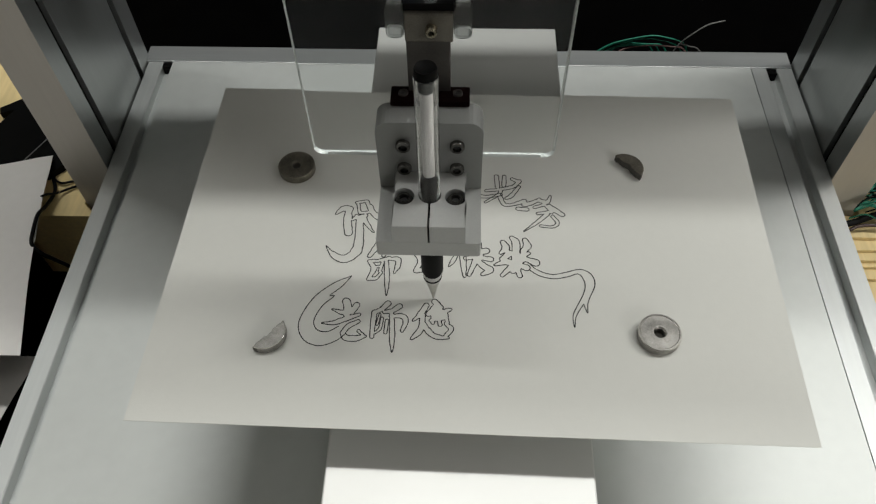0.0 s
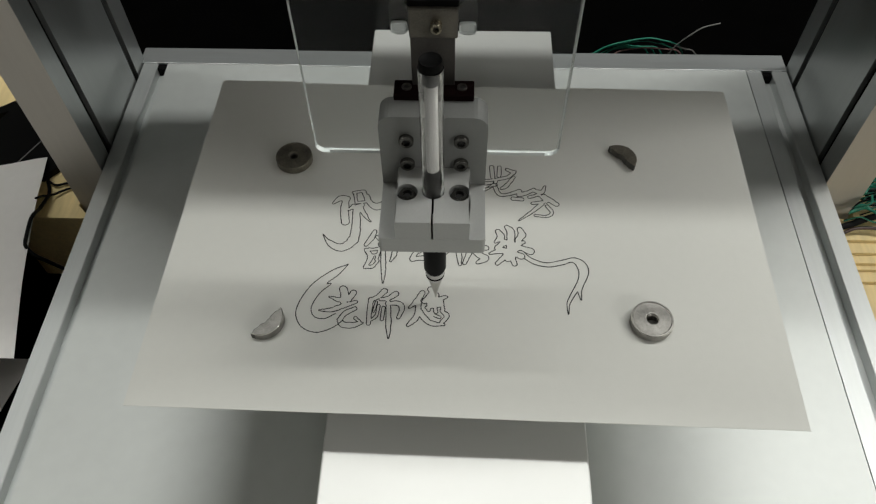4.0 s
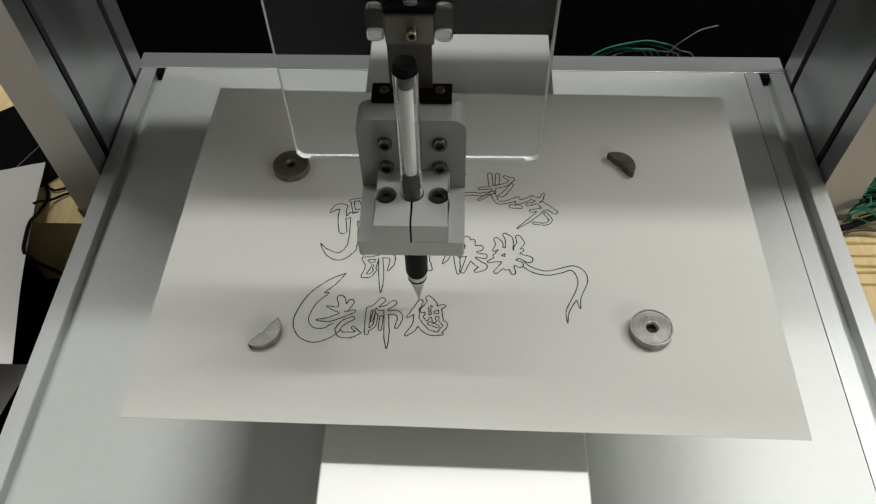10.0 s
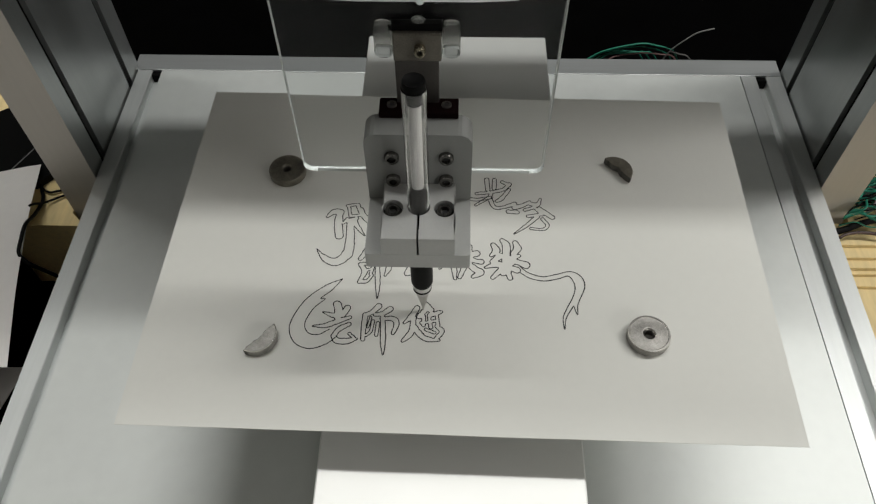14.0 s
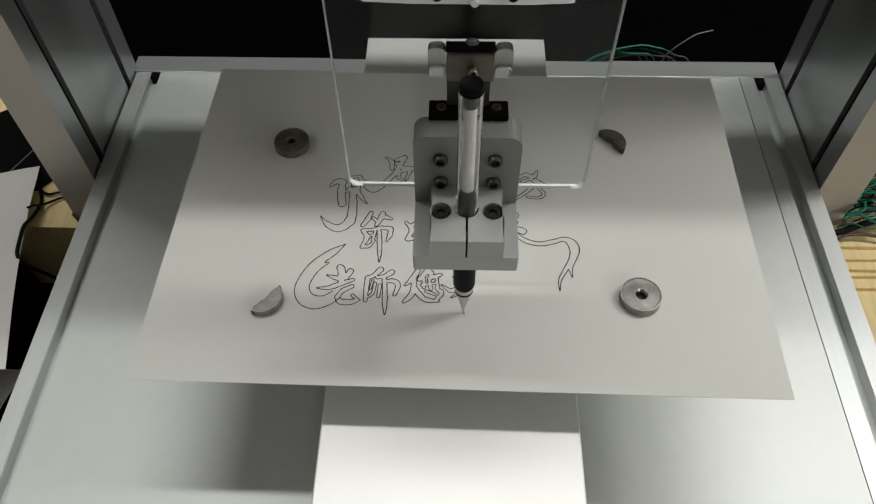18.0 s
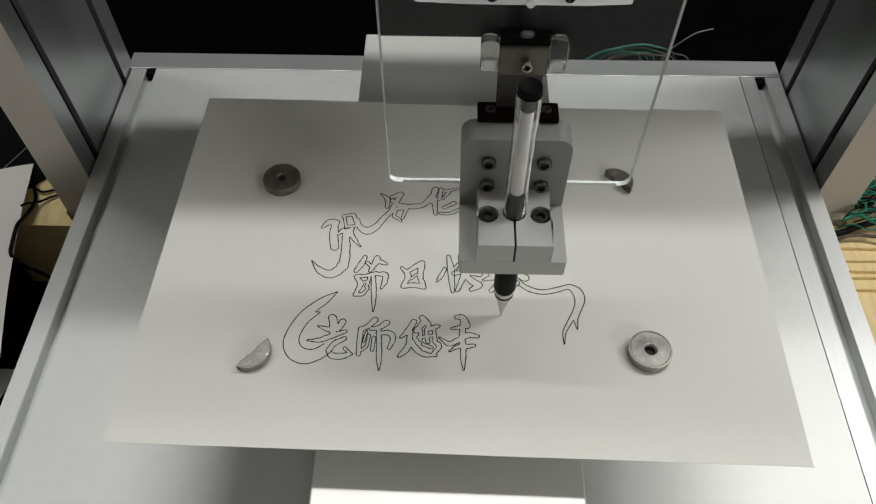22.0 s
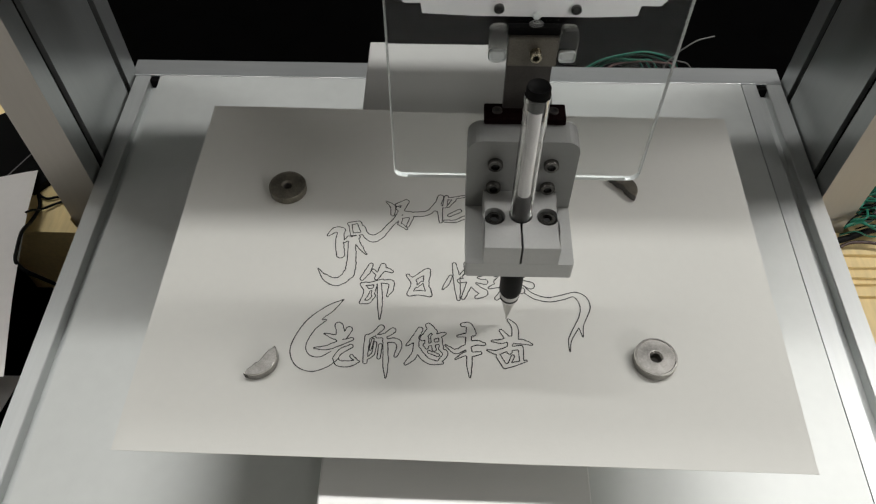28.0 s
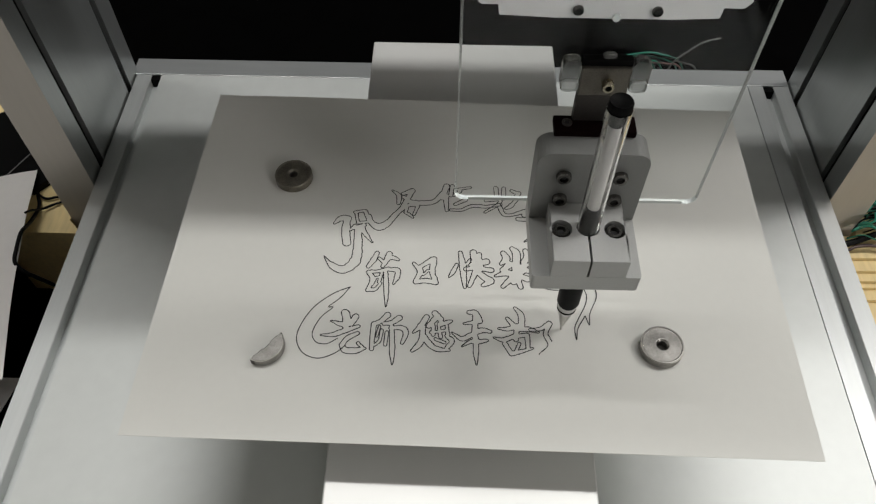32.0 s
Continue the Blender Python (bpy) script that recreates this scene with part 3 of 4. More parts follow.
WISH_RIGHT = [((1.4, 1.4), (-59.6, 20.5), (-54.4, 21.7)),
    ((1.4, 1.4), (-58.9, 20.1), (-57.5, 13.9)),
    ((1.7, 2), (-54.4, 21.3), (-51.9, 15.5)),
    ((1.4, 1.4), (-57.5, 13.6), (-52.4, 14.4)),
    ((2, 2), (-59.5, 10.3), (-54.2, 12.2)),
    ((3.1, 3.7, 4.6, 4, 2.8, 0.3), (-57.1, 9.3), (-56.3, -2.6), (-57.0, -10.7), (-62.0, -15.5), (-67.7, -13.6), (-72.5, -7.7)),
    ((2.6, 1.7, 0.6), (-54.9, 10.1), (-52.2, 5.2), (-49.1, 1.4)),
    ((2.3, 2.6, 4, 3.2, 2.6, 2.3), (-52.4, 18.1), (-50.3, 13.7), (-46.4, 11.3), (-42.3, 13.9), (-38.4, 19.8), (-34.6, 24.7))]
EACH = [((0.6, 2.4, 1.8), (-41.1, 35.9), (-37.6, 32.6), (-37.3, 27.3)),
    ((1.8, 2.7), (-35.3, 33.8), (-30.7, 35.8)),
    ((2.4, 2.4, 2.4), (-31.0, 35.0), (-33.3, 28.9), (-35.7, 23.2)),
    ((1.8, 2.4), (-34.9, 31.5), (-31.2, 28.2)),
    ((1.5, 1.5), (-32.6, 25.9), (-33.5, 21.0)),
    ((1.4, 1.4, 0.9), (-33.5, 21.0), (-31.4, 19.6), (-29.6, 17.8)),
    ((1.7, 2, 1.2), (-32.6, 25.9), (-27.6, 26.0), (-29.1, 19.7)),
    ((2.3, 2.6, 2.6, 2.9), (-31.2, 28.2), (-24.2, 27.6), (-18.4, 29.2), (-14.4, 34.6))]
POSITION = [((3, 2.7), (-12.4, 39.7), (-14.6, 31.6)),
    ((2.7, 1.5), (-12.9, 33.1), (-12.1, 23.0)),
    ((1.8, 1.8), (-9.5, 39.7), (-10.3, 33.2)),
    ((1.5, 1.2), (-7.7, 38.6), (0.0, 40.3)),
    ((1.2, 1.8), (-8.5, 33.2), (-5.3, 37.9)),
    ((1.5, 2), (-7.8, 27.2), (-2.6, 30.3)),
    ((1.2, 1.5, 1.7, 1.7, 1.5), (-10.1, 23.4), (-4.6, 23.5), (1.2, 26.3), (8.5, 26.1), (15.8, 27.7))]
OLD_TOP = [((2.1, 2.1), (13.7, 40.2), (14.2, 33.0)),
    ((1.8, 1.8), (17.9, 40.3), (17.5, 33.9)),
    ((1.5, 1.5, 1.8, 1.8), (8.2, 30.2), (14.7, 31.1), (22.2, 33.2), (25.9, 37.2)),
    ((1.2, 1.5, 1.8), (7.8, 22.4), (14.1, 27.2), (15.9, 29.9)),
    ((1.8, 1.8), (25.6, 36.4), (22.1, 38.7)),
    ((1.5, 2.1, 1.5), (25.5, 33.2), (21.2, 26.9), (18.8, 25.3)),
    ((2.1, 1.8, 1.5, 2.1), (15.2, 26.8), (17.5, 21.1), (22.2, 21.1), (28.1, 23.5))]
TEACHER_TOP = [((2, 2), (24.7, 18.2), (29.4, 17.9)),
    ((2.3, 2.3, 1.5), (28.0, 20.9), (32.2, 22.5), (35.9, 24.8)),
    ((2.1, 2.4, 0.9), (35.8, 24.1), (39.9, 23.0), (41.9, 27.2)),
    ((1.5, 1.5), (33.3, 19.4), (38.6, 21.4)),
    ((1.5, 1.8), (38.6, 21.4), (42.1, 16.6)),
    ((1.5, 1.5), (34.8, 15.3), (41.9, 16.6)),
    ((2, 2.6, 2.3), (40.9, 20.3), (44.2, 17.4), (47.3, 14.8)),
    ((2, 1.7, 0.6), (39.5, 15.0), (34.0, 9.4), (27.4, 3.8)),
    ((1.7, 1.7, 1.4, 1.2), (42.3, 13.6), (44.6, 9.6), (42.2, 6.9), (35.9, 7.2))]
MUSIC = [((1.7, 2.5, 1.1), (16.4, -3.6), (17.8, -7.1), (15.2, -10.2)),
    ((1.9, 2.5), (16.0, -14.0), (19.4, -10.5)),
    ((1.7, 2.6, 2.6), (21.0, -0.6), (22.9, -4.2), (22.3, -15.3)),
    ((1.7, 2.6, 2), (27.5, -1.9), (28.5, -5.5), (26.4, -9.0)),
    ((1.4, 2.2), (29.2, -10.0), (25.2, -11.8)),
    ((0.8, 2.2, 2.5, 1.9, 2.5), (12.3, -17.5), (17.6, -15.7), (22.3, -15.9), (27.4, -13.8), (32.3, -15.8)),
    ((2.5, 2.2), (21.8, -15.3), (21.1, -20.7)),
    ((2.2, 1.4), (20.6, -18.0), (15.8, -23.5)),
    ((2.2, 1.7), (22.8, -17.3), (24.3, -23.6)),
    ((1.7, 2.2), (22.8, -16.6), (27.7, -18.9))]
FESTIVAL_TOP = [((1.7, 2.5, 1.7), (-46.3, -5.1), (-47.7, -9.2), (-50.1, -13.5)),
    ((1.4, 1.4), (-45.0, -8.4), (-43.2, -10.4)),
    ((2.5, 2.5, 1.7), (-40.2, -5.6), (-41.1, -9.0), (-43.0, -13.1)),
    ((2.2, 1.4), (-38.9, -7.6), (-35.5, -8.9))]
FESTIVAL_BOTTOM = [((1.6, 2.5, 1.4), (-49.8, -16.8), (-47.3, -21.0), (-49.5, -27.4)),
    ((1.6, 1.6, 1.1), (-49.0, -27.1), (-45.8, -26.7), (-43.4, -23.2)),
    ((1.6, 1.6, 1.6), (-48.2, -16.5), (-44.4, -16.1), (-40.1, -14.6)),
    ((1.4, 1.4), (-43.2, -17.3), (-44.2, -22.5)),
    ((1.1, 1.1), (-46.3, -20.0), (-44.2, -19.6)),
    ((1.6, 2.5, 2.2, 0.8), (-40.1, -15.0), (-35.7, -15.5), (-35.7, -19.5), (-37.1, -23.4)),
    ((1.6, 2.2, 1.9, 0.5), (-41.4, -16.3), (-40.7, -23.4), (-40.2, -29.8), (-40.0, -36.3))]
DAY = [((1.4, 2.5, 1.7), (-27.7, -11.0), (-24.5, -15.9), (-26.7, -21.8)),
    ((1.9, 2.5), (-24.6, -13.0), (-18.7, -8.5)),
    ((2.5, 2.5, 1.7), (-17.9, -8.2), (-18.5, -15.8), (-16.6, -22.3)),
    ((1.9, 2.4, 1.9), (-26.4, -22.1), (-21.8, -21.1), (-16.6, -22.3)),
    ((1.1, 1.1), (-22.8, -17.5), (-20.7, -15.2))]
HAPPY_LEFT = [((1.7, 2.8, 2.5, 1.4), (-4.9, -3.8), (-3.8, -11.1), (-3.2, -18.0), (-2.6, -24.4)),
    ((1.4, 2, 0.6), (-6.6, -11.2), (-8.5, -15.7), (-10.4, -18.8)),
    ((1.4, 1.1), (-1.5, -10.7), (0.1, -7.9))]
HAPPY_RIGHT = [((2.5, 2.3), (1.6, -3.6), (2.1, -10.6)),
    ((1.7, 2.5), (4.4, -4.9), (4.9, -13.3)),
    ((2, 2.5), (0.7, -11.3), (8.0, -9.1)),
    ((1.7, 1.7, 2), (-2.1, -13.8), (3.2, -13.0), (10.2, -14.2)),
    ((2.2, 1.4), (2.6, -15.4), (-0.4, -23.6)),
    ((2.2, 2.5, 2.5, 1.4), (4.0, -15.4), (6.8, -18.4), (9.8, -20.7), (6.2, -23.1))]
OLD_BOTTOM = [((2.9, 3.2, 2.9), (-59.0, -40.1), (-57.9, -43.1), (-58.0, -47.2)),
    ((0.5, 2.1, 1.8), (-65.1, -44.7), (-60.5, -46.4), (-56.5, -46.6)),
    ((2.4, 2.1), (-53.8, -42.4), (-55.5, -46.3)),
    ((0.5, 2.1, 2.3, 1.5), (-69.1, -52.5), (-63.2, -52.1), (-57.5, -49.6), (-52.0, -47.4)),
    ((1.8, 2.1, 2.1), (-52.2, -51.2), (-56.6, -54.0), (-58.8, -57.5)),
    ((2, 2.6, 2.8, 0.8), (-58.8, -57.5), (-57.0, -60.0), (-52.4, -60.2), (-47.9, -58.9)),
    ((1.3, 1), (-51.5, -56.4), (-48.5, -59.0))]
TEACHER_LEFT = [((2.4, 2.1, 1.8), (-38.9, -41.1), (-41.6, -44.2), (-44.6, -46.1)),
    ((2.1, 2.1, 1.6), (-44.9, -46.1), (-45.1, -52.5), (-45.1, -59.2)),
    ((1, 1), (-42.2, -47.2), (-43.1, -52.5)),
    ((1.3, 1.3, 1), (-41.0, -49.2), (-41.6, -54.5), (-43.7, -57.1))]
TEACHER_RIGHT = [((2.4, 2.1, 1.6), (-33.3, -42.5), (-36.6, -45.0), (-40.2, -45.7)),
    ((1.6, 2.3, 2.3, 1.3), (-36.9, -48.0), (-31.7, -47.8), (-29.8, -50.7), (-31.3, -55.7)),
    ((1.5, 1.5), (-38.6, -50.4), (-38.9, -56.7)),
    ((1.6, 2.1, 2.1, 0.5), (-36.8, -45.6), (-36.0, -53.8), (-35.6, -60.9), (-35.2, -66.8))]
YOU_LEFT = [((2.4, 2.6, 0.8), (-20.5, -41.6), (-23.0, -46.5), (-26.4, -50.1)),
    ((2.3, 2.3, 2.6, 1.3), (-21.9, -47.0), (-22.4, -53.5), (-23.6, -56.4), (-26.5, -59.6))]
YOU_RIGHT = [((2.4, 2.6), (-16.7, -39.4), (-14.0, -42.7)),
    ((2.4, 2.1), (-15.8, -41.5), (-19.3, -46.4)),
    ((2.3, 2.1, 1), (-14.2, -45.4), (-11.1, -44.4), (-8.7, -43.5)),
    ((1.6, 1.6), (-17.3, -45.7), (-17.1, -51.0)),
    ((1.3, 1.6), (-14.7, -46.3), (-13.7, -52.1)),
    ((1.3, 1.6), (-11.0, -46.2), (-10.4, -50.9)),
    ((1.3, 1.3), (-18.2, -49.9), (-11.5, -48.6)),
    ((2.3, 2.3, 2.3, 1), (-21.2, -52.3), (-18.5, -56.3), (-14.8, -58.5), (-9.7, -58.9)),
    ((1.5, 2.1, 1.5), (-10.9, -51.5), (-8.5, -54.3), (-10.8, -57.8)),
    ((1.3, 1.3), (-16.0, -53.3), (-11.9, -55.0))]
TOIL = [((1.8, 2.6, 2.4), (-0.6, -38.5), (2.5, -39.0), (4.3, -43.2)),
    ((0.8, 1.8), (-3.0, -44.8), (1.5, -44.1)),
    ((2.4, 2.4), (2.5, -40.5), (2.0, -49.5)),
    ((0.5, 2.1, 2.1, 2.3, 1.5), (-8.6, -49.7), (-3.9, -52.8), (0.4, -50.7), (5.1, -48.2), (9.2, -48.7)),
    ((0.5, 1.8, 2, 1.3), (-3.9, -56.8), (0.4, -54.1), (4.0, -54.1), (7.6, -53.4)),
    ((2.3, 2.1, 2.1, 0.5), (2.0, -49.5), (2.5, -55.8), (2.5, -60.1), (2.7, -66.0))]
HARD_TOP = [((1.1, 2.6, 2.6), (21.0, -35.5), (23.8, -39.4), (23.8, -45.4)),
    ((1.3, 2.1), (17.2, -41.4), (19.7, -44.6)),
    ((0.8, 2.1, 2.1), (13.1, -46.9), (17.5, -47.0), (21.7, -45.5)),
    ((0.8, 2.3, 1.8), (31.4, -48.5), (27.1, -47.1), (23.2, -47.2))]
HARD_BOTTOM = [((0.5, 2.1, 2.1, 1.8), (10.7, -51.9), (15.3, -52.9), (20.0, -51.1), (26.2, -50.1)),
    ((2.3, 2.1), (21.7, -45.5), (21.0, -52.5)),
    ((1.8, 2), (15.8, -55.0), (18.7, -60.0)),
    ((2, 1.8, 0.8), (18.7, -60.0), (22.8, -58.8), (28.4, -57.0)),
    ((2.1, 1.8), (26.2, -50.7), (26.4, -56.7)),
    ((1.3, 1.3), (22.4, -54.8), (20.7, -58.8))]
DONE = [((1.3, 1.8, 1.6), (27.8, -47.3), (32.8, -46.5), (36.7, -43.3)),
    ((1.6, 1.9, 1.9, 0.5), (37.2, -43.9), (34.8, -49.3), (36.5, -55.3), (31.5, -59.9))]

write(WISH_LEFT, WISH_RIGHT, EACH, POSITION)["label"] = "three outlined brush characters joined by swashes"
write(OLD_TOP, TEACHER_TOP)["label"] = "two outlined brush characters joined by a swash"


def bolder(strokes, k):
    return [(tuple(w * k for w in widths), *pts) for widths, *pts in strokes]


write(FESTIVAL_TOP)
write(FESTIVAL_BOTTOM)
write(DAY)
write(HAPPY_LEFT)
write(bolder(HAPPY_RIGHT, 1.2))
write(bolder(MUSIC, 1.3))
write(OLD_BOTTOM)
write(TEACHER_LEFT, TEACHER_RIGHT)
flourish([(-57.7, -25.6), (-66, -30), (-75, -39), (-80, -52), (-77, -61), (-69.5, -64.5), (-62, -62), (-57, -57.5)],
         [(-57.7, -25.6), (-62, -32), (-67, -37), (-65, -37.5), (-70, -43), (-73, -51), (-71, -56), (-66, -57), (-61, -54)])
flourish([(29, -16), (33, -20), (40, -22.5), (47, -21), (54, -19.2), (59, -22), (60.3, -28), (57, -36), (56, -39), (55.5, -44), (54, -39)],
         [(29, -20), (34, -23.5), (41, -25), (48, -23.5), (53, -22), (55.5, -27), (54.5, -33), (50.5, -41), (48.5, -46), (48.9, -52), (50, -46), (54, -39)])

# characters that the pen draws while it is watched: strokes, from, to, share already drawn
DRAWN = [(YOU_LEFT + YOU_RIGHT, 0.0, 14.3, 0.5),
         (TOIL, 16.3, 20.6, 0.0),
         (HARD_TOP + HARD_BOTTOM, 22.6, 28.4, 0.0),
         (DONE, 30.7, 33.2, 0.0)]


def lerp_rows(rows, t, axis):
    for (a, m), (b, n) in zip(rows, rows[1:]):
        if a <= t <= b:
            return m.translation[axis] + (n.translation[axis] - m.translation[axis]) * (t - a) / (b - a)
    return rows[-1][1].translation[axis]


STROKES = []
for strokes, t0, t1, share in DRAWN:
    loops = brushed(strokes)
    loops.sort(key=len, reverse=True)
    total, so_far = sum(map(len, loops)), 0
    ready = bmesh.new()
    cuts = []
    for loop in loops:
        if so_far < share * total:
            ribbon(ready, loop, True)
        else:
            ring = loop + [loop[0]]
            n = max(1, round(len(ring) / 9))
            for k in range(n):
                cuts.append(ring[len(ring) * k // n:len(ring) * (k + 1) // n + 1])
        so_far += len(loop)
    if ready.verts:
        part("character", ready, M_INK, paper, "finely outlined black brush character")
    else:
        ready.free()
    # each piece appears when the pen passes nearest to it; ties go in reading order
    times = [t0 + (t1 - t0) * k / 120 for k in range(121)]
    trail = [(t, lerp_rows(HEAD_ROWS, t, 0), -0.038 - lerp_rows(BED_ROWS, t, 1)) for t in times if lerp_rows(HEAD_ROWS, t, 2) < 0.002 and t <= 32]
    order = []
    for k, pts in enumerate(cuts):
        if len(pts) < 2:
            continue
        c = pts[len(pts) // 2]
        best = min(trail, key=lambda q: (q[1] - c.x) ** 2 + (q[2] - c.y) ** 2)[0]
        when = 0.5 * best + 0.5 * (t0 + (t1 - t0) * k / len(cuts))
        order.append((when, pts))
    for when, pts in order:
        ob = part("ink_stroke", ribbon(bmesh.new(), pts, False), M_INK, paper)
        STROKES.append((ob, when))


# ---- magnets that hold the sheet down ----
def ring_magnet(name, x, y, label, face, rim):
    t = thing(name, pose(x, y, 0.0001), label, "magnet", "paper magnets")
    prof = [(0, 0), (0.0094, 0), (0.0098, 0.0005), (0.0098, 0.0042), (0.0095, 0.0047), (0.0089, 0.0048), (0.0086, 0.0046), (0.0038, 0.0046), (0.0034, 0.0047), (0.0029, 0.0046), (0.0022, 0.0037), (0.0022, 0.0006), (0, 0.0006)]
    ob = smooth_by_angle(part("ring", lathe(bmesh.new(), prof, seg=48), face, t), 0.3)
    ob.data.materials.append(M_BREAK_HOLE_SHADE)
    ob.data.materials.append(rim)
    for p in ob.data.polygons:
        # hole's wall and closed floor are coloured dark for the shade inside
        if p.center.xy.length < 0.0024 and p.center.z > 0.0003:
            p.material_index = 1
        elif 0.3 < p.normal.z < 0.95:
            p.material_index = 2
    return t


def smooth_by_angle(ob, limit=0.6):
    bm = bmesh.new()
    bm.from_mesh(ob.data)
    for f in bm.faces:
        f.smooth = True
    for e in bm.edges:
        if len(e.link_faces) == 2 and e.calc_face_angle(0) > limit:
            e.smooth = False
    bm.to_mesh(ob.data)
    bm.free()
    return ob


def half_magnet(x, y, turn, seed, label, face, rim):
    """Half of a broken ring: its straight, ragged break lies along its own x axis, the arc below."""
    t = thing("broken_magnet", pose(x, y, 0.0001, rz=turn), label, "magnet", "paper magnets")
    outer = [(0.0096 * math.cos(a), 0.0096 * math.sin(a)) for a in [radians(193 + 154 * i / 24) for i in range(25)]]
    edge = []
    for i in range(1, 24):
        u = 0.00935 - 0.0187 * i / 24
        hole = -0.0021 - max(0, math.sqrt(max(0, 0.0030 ** 2 - u * u)) - 0.0021)
        edge.append((u, hole + 0.0007 * noise.noise(Vector((u * 700, seed, 0)))))
    bm = prism(bmesh.new(), outer + edge, 0.0046)
    tops = [e for e in bm.edges if len(e.link_faces) == 2 and e.calc_face_angle(0) > 1 and abs(e.verts[0].co.z - e.verts[1].co.z) < 1e-6]
    bmesh.ops.bevel(bm, geom=tops, offset=0.0004, segments=2, affect="EDGES", profile=0.5)
    ob = part("half_ring", bm, face, t)
    ob.data.materials.append(M_BREAK_HOLE_SHADE)
    ob.data.materials.append(rim)
    for p in ob.data.polygons:
        if abs(p.normal.z) < 0.3 and p.center.y > -0.0040 and abs(p.center.x) < 0.0094:
            p.material_index = 1
        elif 0.2 < p.normal.z < 0.95:
            p.material_index = 2
    return t


MAGNETS = [ring_magnet("ring_magnet", -0.0940, 0.0425, "nickel ring magnet with countersunk hole on the paper, darkened for shade", M_MAGNET_SHADED, M_MAGNET_SHADED),
           ring_magnet("ring_magnet", 0.0866, -0.0560, "scuffed bright nickel ring magnet on the paper", M_MAGNET, M_RIM),
           half_magnet(-0.0940, -0.0596, 50.7, 1.3, "broken half of a nickel ring magnet on the paper", M_MAGNET, M_RIM),
           half_magnet(0.0822, 0.0445, 130.0, 4.1, "broken half ring magnet with chipped edge, darkened for shade", M_MAGNET_SHADED, M_MAGNET_SHADED)]


# ---- the pen and its holder ----
def socket_screw(name, parent, m, r, h, label):
    """A socket cap screw whose head stands along its own z."""
    prof = [(0, 0), (r, 0), (r, h * 0.8), (r * 0.9, h), (r * 0.56, h), (r * 0.5, h * 0.45), (0, h * 0.45)]
    ob = smooth_by_angle(part(name, lathe(bmesh.new(), prof, m, 20), M_SCREW, parent, label))
    # dark disc stands for the shade inside the socket
    sock = part("socket", lathe(bmesh.new(), [(0, h * 0.46), (r * 0.5, h * 0.46), (r * 0.5, h * 0.5), (0, h * 0.5)], m, 6), M_RECESS_SHADE, ob)
    return ob


head = thing("pen_holder", HEAD_ROWS[0][1], "machined aluminium pen clamp on a floating plate", "pen holder")
# clamp block with a bore and a slit to the front
bore = [(0.0046 * math.sin(a), 0.0046 * math.cos(a)) for a in [radians(186 + 348 * i / 20) for i in range(21)]]
clamp_outline = [(0.0004, -0.0163), (0.0143, -0.0163), (0.0143, 0.0119), (-0.0143, 0.0119), (-0.0143, -0.0163), (-0.0004, -0.0163)]
clamp_pts = clamp_outline + bore


def pierced(bm, outline, holes, z0, z1):
    """A slab from z0 to z1 with round holes (x, y, radius) through it."""
    loops = [outline] + [[(x + q * math.cos(2 * math.pi * i / 28), y + q * math.sin(2 * math.pi * i / 28)) for i in range(28)] for x, y, q in holes]
    rims = []
    for z in (z0, z1):
        edges, rings = [], []
        for pts in loops:
            vs = [bm.verts.new((x, y, z)) for x, y in pts]
            edges += [bm.edges.new((a, b)) for a, b in zip(vs, vs[1:] + vs[:1])]
            rings.append(vs)
        bmesh.ops.triangle_fill(bm, use_beauty=True, use_dissolve=False, edges=edges)
        rims.append(rings)
    for low, high in zip(*rims):
        n = len(low)
        for i in range(n):
            bm.faces.new((low[i], low[(i + 1) % n], high[(i + 1) % n], high[i]))
    return bm


SCREW_HOLES = [(x, -0.0011, 0.0042) for x in (-0.0102, 0.0102)]
bm = prism(bmesh.new(), clamp_pts, 0.0058, Matrix.Translation((0, 0, 0.0675)))
pierced(bm, clamp_pts, SCREW_HOLES, 0.0733, 0.0775)
rim = [e for e in bm.edges if all(v.co.z > 0.0774 and (abs(v.co.x) > 0.0142 or v.co.y < -0.0162) for v in e.verts) and e.calc_face_angle(0) > 1]
bmesh.ops.bevel(bm, geom=rim, offset=0.0004, segments=2, affect="EDGES", profile=0.5)
part("clamp_block", bm, M_CLAMP, head, "split silver clamp block")
bm = prism(bmesh.new(), rounded(-0.0210, 0.0205, -0.0163, 0.0235, 0.0012, 3, (1, 1, 0, 0)), 0.0085, Matrix.Translation((0, 0, 0.0589)))
part("base_flange", bm, M_CLAMP, head, "wide silver flange under the clamp")
bm = prism(bmesh.new(), rounded(-0.0210, 0.0205, 0.0676, 0.1045, 0.0055, 6, (0, 0, 1, 1)), 0.0110,
           Matrix.Translation((0, 0.0230, 0)) @ Matrix(((1, 0, 0, 0), (0, 0, -1, 0), (0, 1, 0, 0), (0, 0, 0, 1))))
part("back_plate", bm, M_PLATE, head, "matt grey back plate with rounded shoulders")
